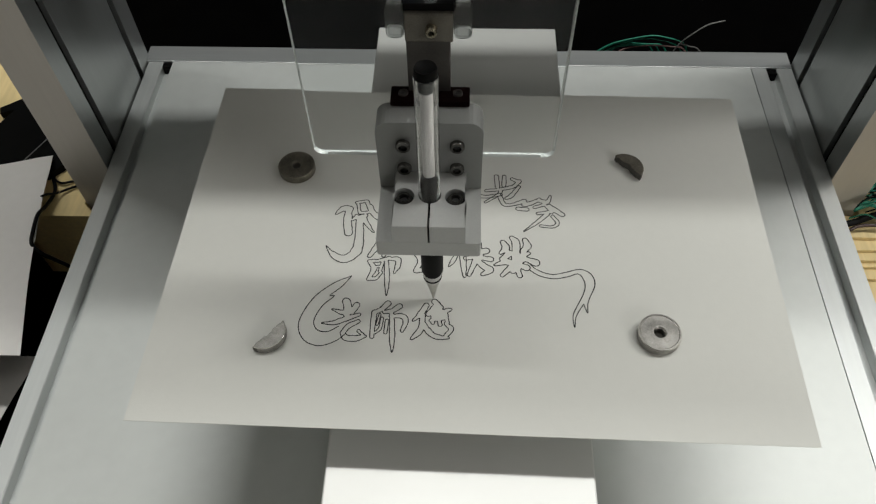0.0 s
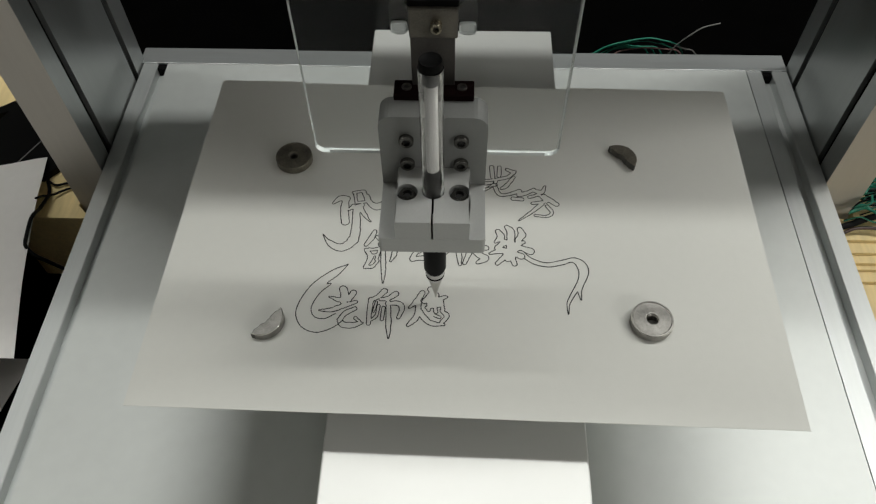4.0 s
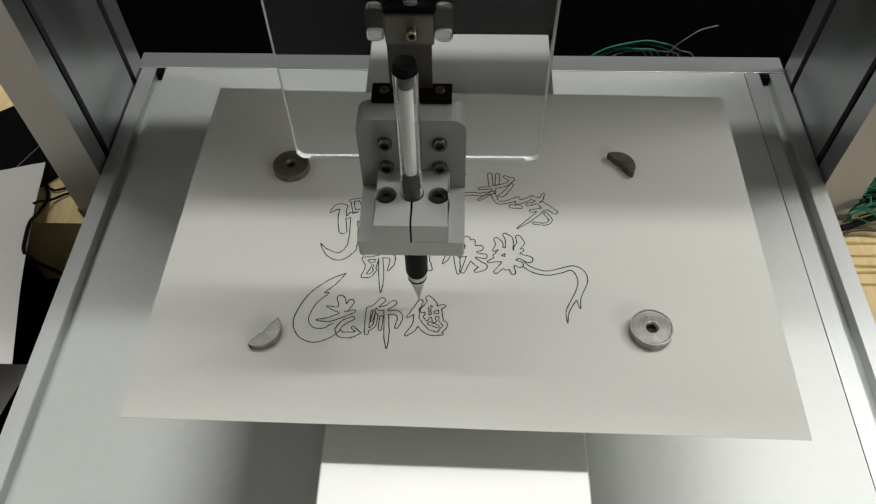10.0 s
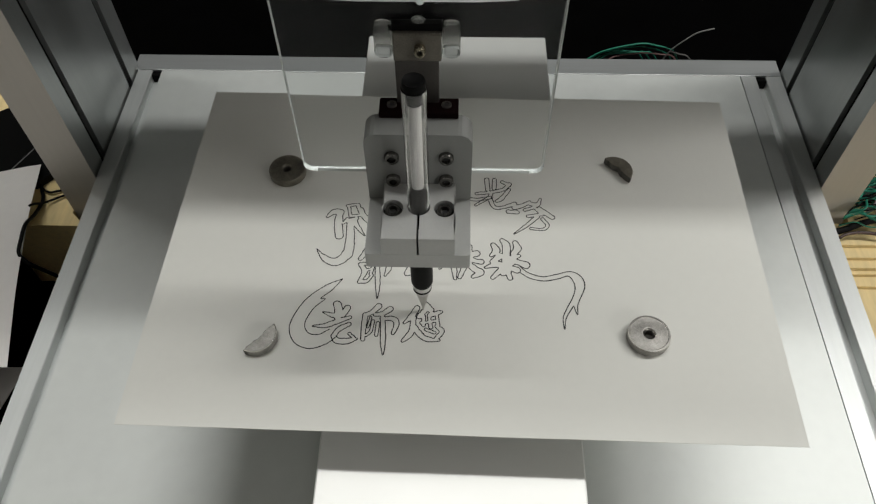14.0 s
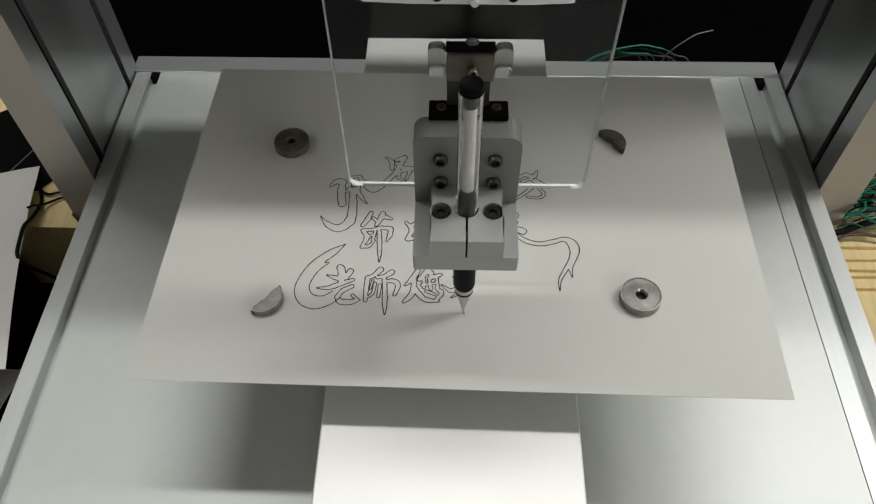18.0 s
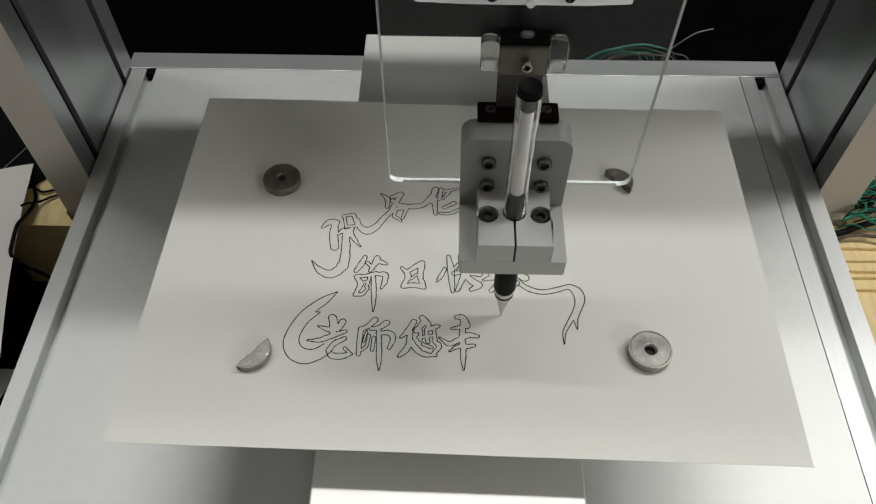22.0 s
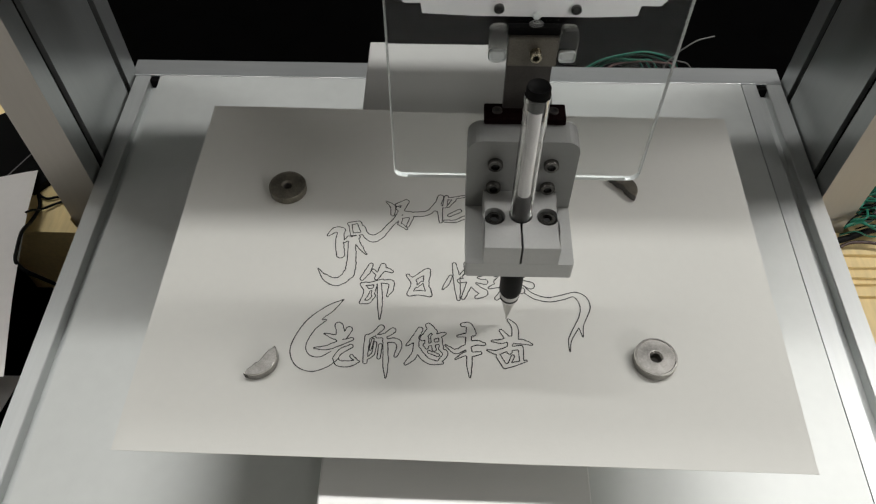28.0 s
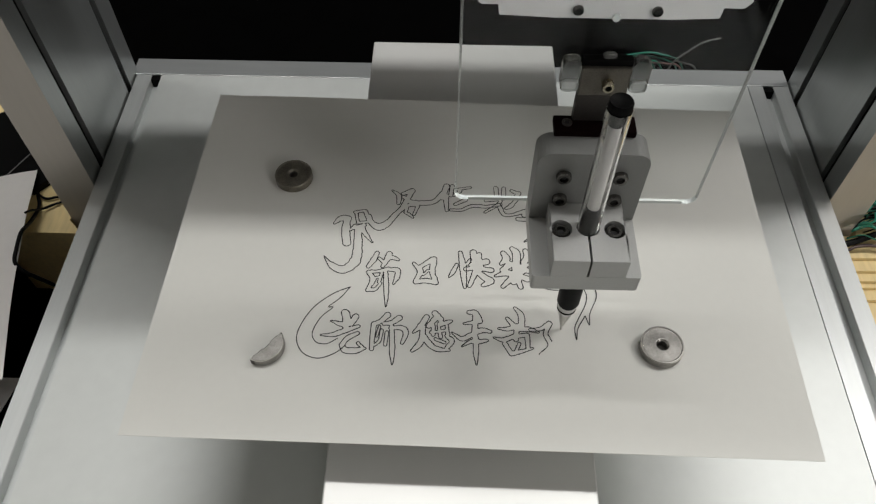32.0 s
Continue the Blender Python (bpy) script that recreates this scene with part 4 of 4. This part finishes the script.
for x in (-0.0102, 0.0102):
    # dark disc paints shade onto the recess floor
    part("counterbore", lathe(bmesh.new(), [(0, 0.07332), (0.0041, 0.07332), (0.0041, 0.0740), (0.00405, 0.0740), (0.00405, 0.0734), (0, 0.0734)], Matrix.Translation((x, -0.0011, 0)), 24), M_RECESS_SHADE, head, "screw recess floor coloured dark for its shade")
    socket_screw("clamp_screw", head, Matrix.Translation((x, -0.0011, 0.0735)), 0.0032, 0.0032, "steel socket screw sunk in the clamp")
    for z in (0.0930, 0.0802):
        socket_screw("plate_screw", head, Matrix.Translation((x * 1.03, 0.0119, z)) @ Matrix.Rotation(radians(90), 4, "X"), 0.0029, 0.0021, "shiny steel cap screw")
part("top_bracket", boxed(-0.0152, 0.0150, 0.0206, 0.0290, 0.1046, 0.1075, bevel=0.0004), M_BRACKET, head, "dark red-black anodised bracket")
for x in (-0.0104, 0.0104):
    socket_screw("bracket_screw", head, Matrix.Translation((x, 0.0248, 0.1075)), 0.0019, 0.0008, "small black screw").data.materials[0] = M_SLIDE
part("slider", boxed(-0.0080, 0.0080, 0.0236, 0.0262, 0.0700, 0.1046, bevel=0.0004), M_STEEL, head, "steel slide carriage")

pen = thing("gel_pen", HEAD_ROWS[0][1], "clear gel pen with black cap end and black grip", "pen")
tube_ob = smooth_by_angle(part("barrel", lathe(bmesh.new(), [(0.0043, 0.058), (0.0043, 0.1383), (0.0036, 0.1383), (0.0036, 0.058), (0.0043, 0.058)], seg=40), M_TUBE, pen, "clear plastic barrel"))
tube_ob.visible_shadow = False
smooth_by_angle(part("refill", lathe(bmesh.new(), [(0, 0.0901), (0.0023, 0.0901), (0.0023, 0.1300), (0.0016, 0.1317), (0, 0.1317)], seg=24), M_INKTUBE, pen, "pale ink refill"))
smooth_by_angle(part("end_plug", lathe(bmesh.new(), [(0, 0.1318), (0.0024, 0.1318), (0.0028, 0.1325), (0.0030, 0.1384), (0.0040, 0.1384), (0.0040, 0.1410), (0.0037, 0.1416), (0.0030, 0.1410), (0, 0.1405)], seg=32), M_BLACK, pen, "black plastic end plug"))
smooth_by_angle(part("grip", lathe(bmesh.new(), [(0, 0.0235), (0.0042, 0.0235), (0.0049, 0.0255), (0.0050, 0.0575), (0.0034, 0.0579), (0.0034, 0.0880), (0.0022, 0.0900), (0, 0.0900)], seg=32), M_BLACK, pen, "black rubber grip"))
smooth_by_angle(part("collar", lathe(bmesh.new(), [(0, 0.0170), (0.0034, 0.0170), (0.0040, 0.0185), (0.0041, 0.0234), (0, 0.0234)], seg=32), M_REFILL, pen, "pale translucent collar"))
smooth_by_angle(part("collar_ring", lathe(bmesh.new(), [(0.0034, 0.0196), (0.00422, 0.0196), (0.00422, 0.0206), (0.0034, 0.0206), (0.0034, 0.0196)], seg=32), M_BLACK, pen, "dark ring"))
smooth_by_angle(part("cone", lathe(bmesh.new(), [(0, 0.0002), (0.0004, 0.0004), (0.0006, 0.0030), (0.0033, 0.0168), (0, 0.0168)], seg=32), M_STEEL, pen, "grey metal writing tip"))

# ---- the lifting stage with its clear plate ----
stage = thing("lift_stage", STAGE_ROWS[0][1], "clear acrylic plate and metal bracket that lift the pen", "lift stage")
bm = prism(bmesh.new(), rounded(-0.0508, 0.0515, 0.0556, 0.2200, 0.0040, 6, (1, 1, 0, 0)), 0.0038,
           Matrix.Translation((0, 0.0338, 0)) @ Matrix(((1, 0, 0, 0), (0, 0, -1, 0), (0, 1, 0, 0), (0, 0, 0, 1))))
panel = part("acrylic_plate", bm, M_ACRYLIC, stage, "clear acrylic plate with polished edges")
panel.visible_shadow = False
panel.data.materials.append(M_EDGE)
for p in panel.data.polygons:
    if abs(p.normal.y) < 0.5:
        p.material_index = 1
# pale strips added for the light caught in the plate's edges
part("edge_light_strip", boxed(-0.0450, 0.0457, 0.0297, 0.02995, 0.0558, 0.0574), M_EDGE, stage, "pale strip for light along the polished lower edge")
part("edge_light_strip", boxed(0.0503, 0.0514, 0.0297, 0.02995, 0.0600, 0.2190), M_FROST, stage, "pale strip for light along the polished side edge")
part("edge_light_strip", boxed(-0.0507, -0.0499, 0.0297, 0.02995, 0.0600, 0.2190), M_FROST, stage, "pale strip for light along the polished side edge")
part("slide_rail", boxed(-0.0084, 0.0076, 0.0263, 0.0299, 0.0800, 0.1195, bevel=0.0004), M_SLIDE, stage, "steel slide rail")
part("bracket_box", boxed(-0.0086, 0.0086, 0.0250, 0.0299, 0.1195, 0.1315, bevel=0.0006), M_BOX, stage, "small folded metal bracket")
part("bracket_top", boxed(-0.0088, 0.0088, 0.0268, 0.0299, 0.1312, 0.1342, bevel=0.0004), M_BLACK, stage, "black plastic top strip")
for s in (-1, 1):
    bm = prism(bmesh.new(), rounded(min(s * 0.0088, s * 0.0152), max(s * 0.0088, s * 0.0152), 0.1205, 0.1340, 0.0025, 4), 0.0040,
               Matrix.Translation((0, 0.0299, 0)) @ Matrix(((1, 0, 0, 0), (0, 0, -1, 0), (0, 1, 0, 0), (0, 0, 0, 1))))
    part("side_lug", bm, M_LUG, stage, "frosted translucent side lug")
    part("lug_pad", boxed(s * 0.0119 - 0.0029, s * 0.0119 + 0.0029, 0.0252, 0.0258, 0.1218, 0.1262, bevel=0.0012), M_EDGE, stage, "white pad")
socket_screw("bracket_screw", stage, Matrix.Translation((0.001, 0.0250, 0.1255)) @ Matrix.Rotation(radians(90), 4, "X"), 0.0021, 0.0030, "brass coloured screw").data.materials[0] = M_BRASS
smooth_by_angle(part("top_button", lathe(bmesh.new(), [(0.0013, 0.1343), (0.0013, 0.1353), (0.0009, 0.1360), (0, 0.1362)], Matrix.Translation((0.0005, 0.0284, 0)) @ Matrix.Diagonal((1.9, 1, 1, 1)), 20), M_FROST, stage, "white round button"))

# ---- the carriage on the cross beam ----
carriage = thing("beam_carriage", pose(0, 0, 0), "white carriage plate with screws on the cross beam", "carriage")
pts = [(-0.0385, 0.1515), (-0.0380, 0.1475), (-0.020, 0.1467), (0.020, 0.1467), (0.0350, 0.1475), (0.0355, 0.1515), (0.0420, 0.1515), (0.0440, 0.1540), (0.0440, 0.36), (-0.0465, 0.36), (-0.0465, 0.1540), (-0.0440, 0.1515)]
bm = prism(bmesh.new(), pts, 0.0080, Matrix.Translation((0, 0.0430, 0)) @ Matrix(((1, 0, 0, 0), (0, 0, -1, 0), (0, 1, 0, 0), (0, 0, 0, 1))))
part("carriage_plate", bm, M_CARRIAGE, carriage)
for x in (-0.012, 0.014):
    socket_screw("plate_screw", carriage, Matrix.Translation((x, 0.0350, 0.1500)) @ Matrix.Rotation(radians(90), 4, "X"), 0.0018, 0.0012, "small steel screw")
part("centre_pin", lathe(bmesh.new(), [(0, 0), (0.0014, 0), (0.0014, 0.001), (0, 0.001)], Matrix.Translation((0.001, 0.0350, 0.1475)) @ Matrix.Rotation(radians(90), 4, "X"), 16), M_EDGE, carriage, "white pin")
part("bearing_block", boxed(-0.03, 0.03, 0.0431, 0.1255, 0.255, 0.35, bevel=0.001), M_STEEL, carriage, "steel bearing block")

# ---- what lies round the machine ----
crate = thing("wooden_box", pose(0, 0, BENCH_Z), "broad pale pine box beside the machine frame", "box")
outline = [(-0.60, 0.106), (-0.2735, 0.106), (-0.2852, 0.1180), (-0.2852, 0.215), (-0.36, 0.25), (-0.40, 0.45), (-0.60, 0.45)]
part("box_body", prism(bmesh.new(), outline, 0.0722, Matrix.Translation((0, 0, 0.0002))), M_WOOD, crate)
part("box_lid", prism(bmesh.new(), [(x, y - 0.0006) for x, y in outline], 0.0026, Matrix.Translation((0, 0, 0.0725))), M_WOOD, crate, "pale wooden lid")

pile = thing("plank_stack", pose(0.262, -0.02, BENCH_Z), "stack of thin pale pine boards beside the frame", "boards")
z = 0.0004
for k, (y0, h) in enumerate(((0.0, 0.0403), (0.001, 0.0212), (0.090, 0.0030), (0.098, 0.0028), (0.1015, 0.0030), (0.108, 0.0028), (0.117, 0.0030))):
    x0 = 0.0012 + 0.0011 * ((k * 5) % 3)
    outline = [(x0, y0), (0.17, y0 + 0.002 * (k % 2)), (0.17, 0.22), (0.0195, 0.22), (0.0195, 0.136), (x0, 0.136)]
    part("board", prism(bmesh.new(), outline, h, Matrix.Translation((0, 0, z))), M_WOOD, pile)
    z += h + 0.0001


def loose_sheet(corners, lift, label, seed):
    """A curling sheet over four corners given as (x, y, z)."""
    a, b, c, d = [Vector(p) for p in corners]
    bm = bmesh.new()
    n = 16
    rows = []
    for j in range(n + 1):
        v = j / n
        rows.append([bm.verts.new((a.lerp(b, i / n)).lerp(d.lerp(c, i / n), v) + Vector((0, 0, lift * math.sin(math.pi * v) * (0.6 + 0.4 * i / n) + 0.001 * noise.noise(Vector((i * 0.3, j * 0.3, seed)))))) for i in range(n + 1)])
    for r, s in zip(rows, rows[1:]):
        for i in range(n):
            bm.faces.new((r[i], r[i + 1], s[i + 1], s[i]))
    bm.normal_update()
    bmesh.ops.solidify(bm, geom=bm.faces[:], thickness=0.0003)
    return tagged(smooth_by_angle(part("loose_sheet", bm, M_SHEET)), label, "paper", "loose sheets")


loose_sheet([(-0.46, -0.02, -0.108), (-0.277, -0.018, -0.108), (-0.3178, 0.1560, -0.1152), (-0.46, 0.120, -0.1165)], 0.006, "large white sheet lying over the wooden box's front edge", 1.0)
loose_sheet([(-0.46, -0.20, -0.168), (-0.325, -0.12, -0.166), (-0.299, 0.009, -0.162), (-0.46, 0.007, -0.162)], 0.002, "white sheet lying beside the machine", 2.0)
tagged(part("dark_case", boxed(-0.50, -0.330, -0.015, 0.10, BENCH_Z + 0.0004, -0.112, bevel=0.003), M_BENCH), "black cloth case under a white sheet", "case")
tagged(part("dark_case", boxed(-0.50, -0.335, -0.21, -0.018, BENCH_Z + 0.0004, -0.170, bevel=0.003), M_BENCH), "flat black cloth case under a white sheet", "case")
folder = thing("black_folder", pose(0, 0, -0.1248), "black folder lying on the wooden box under a sheet", "folder")
outline = [(-0.3185, 0.1395), (-0.310, 0.1496), (-0.297, 0.175), (-0.300, 0.213), (-0.335, 0.236), (-0.366, 0.223), (-0.382, 0.211), (-0.3795, 0.2045), (-0.369, 0.209), (-0.3755, 0.194), (-0.46, 0.140), (-0.46, 0.130)]
part("cover", prism(bmesh.new(), outline, 0.0056, Matrix.Translation((0, 0, 0.0002))), M_BLACK, folder)
part("edge_strip", prism(bmesh.new(), [(-0.3460, 0.1445), (-0.3453, 0.1442), (-0.3285, 0.1815), (-0.3292, 0.1818)], 0.0004, Matrix.Translation((0, 0, 0.0059))), M_WIRE_W, folder, "thin pale edge line")


def cable(name, pts, r, mat, label, group):
    return tagged(smooth(part(name, tube(bmesh.new(), spline(pts, 10), r), mat)), label, "cable", group)


cable("power_cable", [(-0.3160, 0.1420, -0.1230), (-0.3148, 0.1386, -0.1228), (-0.3110, 0.1310, -0.1224), (-0.3090, 0.1232, -0.1216), (-0.3064, 0.1064, -0.1150), (-0.3028, 0.0936, -0.1062), (-0.3026, 0.0873, -0.1055), (-0.3006, 0.0759, -0.1050), (-0.2981, 0.0662, -0.1045), (-0.2956, 0.0633, -0.1090), (-0.2925, 0.0630, -0.1150), (-0.2906, 0.0651, -0.1220), (-0.2830, 0.0720, -0.1500), (-0.276, 0.080, -0.195)], 0.0013, M_WIRE_B, "thin black cable running over a white sheet's edge", "loose cables")
cable("power_cable", [(-0.287, 0.1350, -0.1234), (-0.2966, 0.1316, -0.1228), (-0.3046, 0.1253, -0.1216), (-0.3064, 0.1204, -0.1180), (-0.3072, 0.1160, -0.1130), (-0.3074, 0.1096, -0.1076)], 0.0009, M_WIRE_B, "short thin black cable on the wooden box", "loose cables")
cable("power_cable", [(-0.287, 0.1400, -0.1234), (-0.2996, 0.1370, -0.1228), (-0.3060, 0.1347, -0.1224), (-0.3107, 0.1363, -0.1224), (-0.3150, 0.1395, -0.1230)], 0.0009, M_WIRE_B, "short thin black cable on the wooden box", "loose cables")
for k, (dx, dz, r, mat, words) in enumerate(((0, 0, 0.0008, M_WIRE_G, "green"), (-0.004, -0.003, 0.0006, M_WIRE_G, "green"), (0.003, -0.0015, 0.0005, M_WIRE_B, "black"))):
    cable("signal_wire", [(0.092 + dx, 0.296, -0.160), (0.1050 + dx, 0.298, -0.134 + dz), (0.1162 + dx, 0.30, -0.124 + dz), (0.129 + dx, 0.30, -0.1172 + dz), (0.1541 + dx, 0.30, -0.111 + dz), (0.1688 + dx, 0.30, -0.1132 + dz), (0.1774 + dx, 0.302, -0.1173 + dz), (0.188 + dx, 0.306, -0.127 + dz), (0.202 + dx, 0.312, -0.160)], r, mat, "thin %s signal wire arching behind the frame" % words, "signal wires")
for k in range(3):
    cable("signal_wire", [(0.100 + 0.004 * k, 0.297, -0.150), (0.1085 + 0.004 * k, 0.298, -0.133), (0.1173 + 0.004 * k, 0.30, -0.1246), (0.1257 + 0.004 * k, 0.30, -0.1197 - 0.001 * k), (0.136 + 0.005 * k, 0.30, -0.1184 - 0.0012 * k), (0.1466 + 0.006 * k, 0.302, -0.1212), (0.156 + 0.006 * k, 0.304, -0.1255), (0.170 + 0.006 * k, 0.31, -0.150)], 0.0006, M_WIRE_G, "thin green signal wire arching behind the frame", "signal wires")
cable("signal_wire", [(0.115, 0.296, -0.150), (0.128, 0.298, -0.128), (0.1384, 0.30, -0.1237), (0.1562, 0.30, -0.1211), (0.1738, 0.30, -0.1222), (0.186, 0.304, -0.128), (0.200, 0.31, -0.150)], 0.0006, M_WIRE_P, "thin pink signal wire behind the frame", "signal wires")
cable("signal_wire", [(0.168, 0.296, -0.150), (0.1735, 0.298, -0.134), (0.1777, 0.30, -0.1245), (0.1816, 0.30, -0.1167), (0.189, 0.30, -0.1083), (0.1989, 0.302, -0.1013), (0.2088, 0.305, -0.1001), (0.2150, 0.308, -0.1010)], 0.0006, M_WIRE_W, "thin grey wire arching behind the frame", "signal wires")
cable("signal_wire", [(0.1800, 0.30, -0.1188), (0.1848, 0.30, -0.1202), (0.1901, 0.30, -0.122), (0.1979, 0.302, -0.1262), (0.212, 0.306, -0.145)], 0.0006, M_WIRE_W, "short grey wire behind the frame", "signal wires")
rng = random.Random(7)
KINDS = [(M_WIRE_G, "thin green wire in a tangle on the boards"), (M_WIRE_B, "thin black wire in a tangle on the boards"), (M_WIRE_G, "thin green wire in a tangle on the boards"), (M_WIRE_G, "thin green wire in a tangle on the boards"), (M_WIRE_B, "thin black wire in a tangle on the boards"), (M_WIRE_W, "thin grey wire in a tangle on the boards"), (M_WIRE_G, "thin green wire in a tangle on the boards"), (M_WIRE_R, "thin dark red wire in a tangle on the boards")]
for k in range(64):
    h = (k % 32) / 32
    up = k // 32
    mat, words = KINDS[k % 8]
    x, y, z = 0.2685 + 0.036 * h, 0.1085 + 0.046 * h, -0.1180 + 0.006 * rng.random() + 0.012 * h + 0.006 * up
    if y > 0.114:
        x = max(x, 0.2815)
    wild = 1 + 0.8 * up
    cable("signal_wire", [(x, y, z), (x + 0.008, y + 0.004 * wild * rng.uniform(-0.6, 1), z + 0.010 * rng.random()), (x + 0.018, y + 0.008 * wild * rng.uniform(-0.6, 1), z + 0.008 * rng.random()), (x + 0.032, y + 0.012 * rng.uniform(-0.5, 1), z + 0.006 * rng.random()), (x + 0.06, y + 0.02 * rng.random(), z)], rng.choice((0.0005, 0.0006, 0.0008)), mat, words, "signal wires")
cable("power_cable", [(0.2655, 0.1040, -0.1172), (0.274, 0.1065, -0.1166), (0.290, 0.1120, -0.1150), (0.312, 0.1165, -0.1135), (0.36, 0.120, -0.1135)], 0.0024, M_WIRE_B, "thick black cable lying on the boards", "loose cables")
cable("power_cable", [(0.2670, 0.0995, -0.1180), (0.276, 0.1030, -0.1172), (0.290, 0.1030, -0.1170), (0.31, 0.0985, -0.1178)], 0.0012, M_WIRE_R, "thin brown cable lying on the boards", "loose cables")


# ---- what moves ----
def motions():
    walk(head, HEAD_ROWS)
    walk(pen, HEAD_ROWS)
    walk(stage, STAGE_ROWS)
    walk(carriage, [(t, pose(m.translation.x, -0.038, 0)) for t, m in HEAD_ROWS])
    walk(bed, BED_ROWS)
    walk(paper, BED_ROWS)
    for magnet in MAGNETS:
        rest = magnet.matrix_world.copy()
        walk(magnet, [(t, m @ rest) for t, m in BED_ROWS])
    # fresh ink comes up through the sheet as the pen passes
    for stroke, when in STROKES:
        start = min(max(when, 0.2), 31.9) if when <= 32 else 0
        under, shown = pose(0, 0, -0.0016), pose(0, 0, 0)
        if when > 32:
            walk(stroke, [(0, under), (32, under)])
        else:
            walk(stroke, [(0, under), (start - 0.1, under), (start, shown), (32, shown)])


motions()
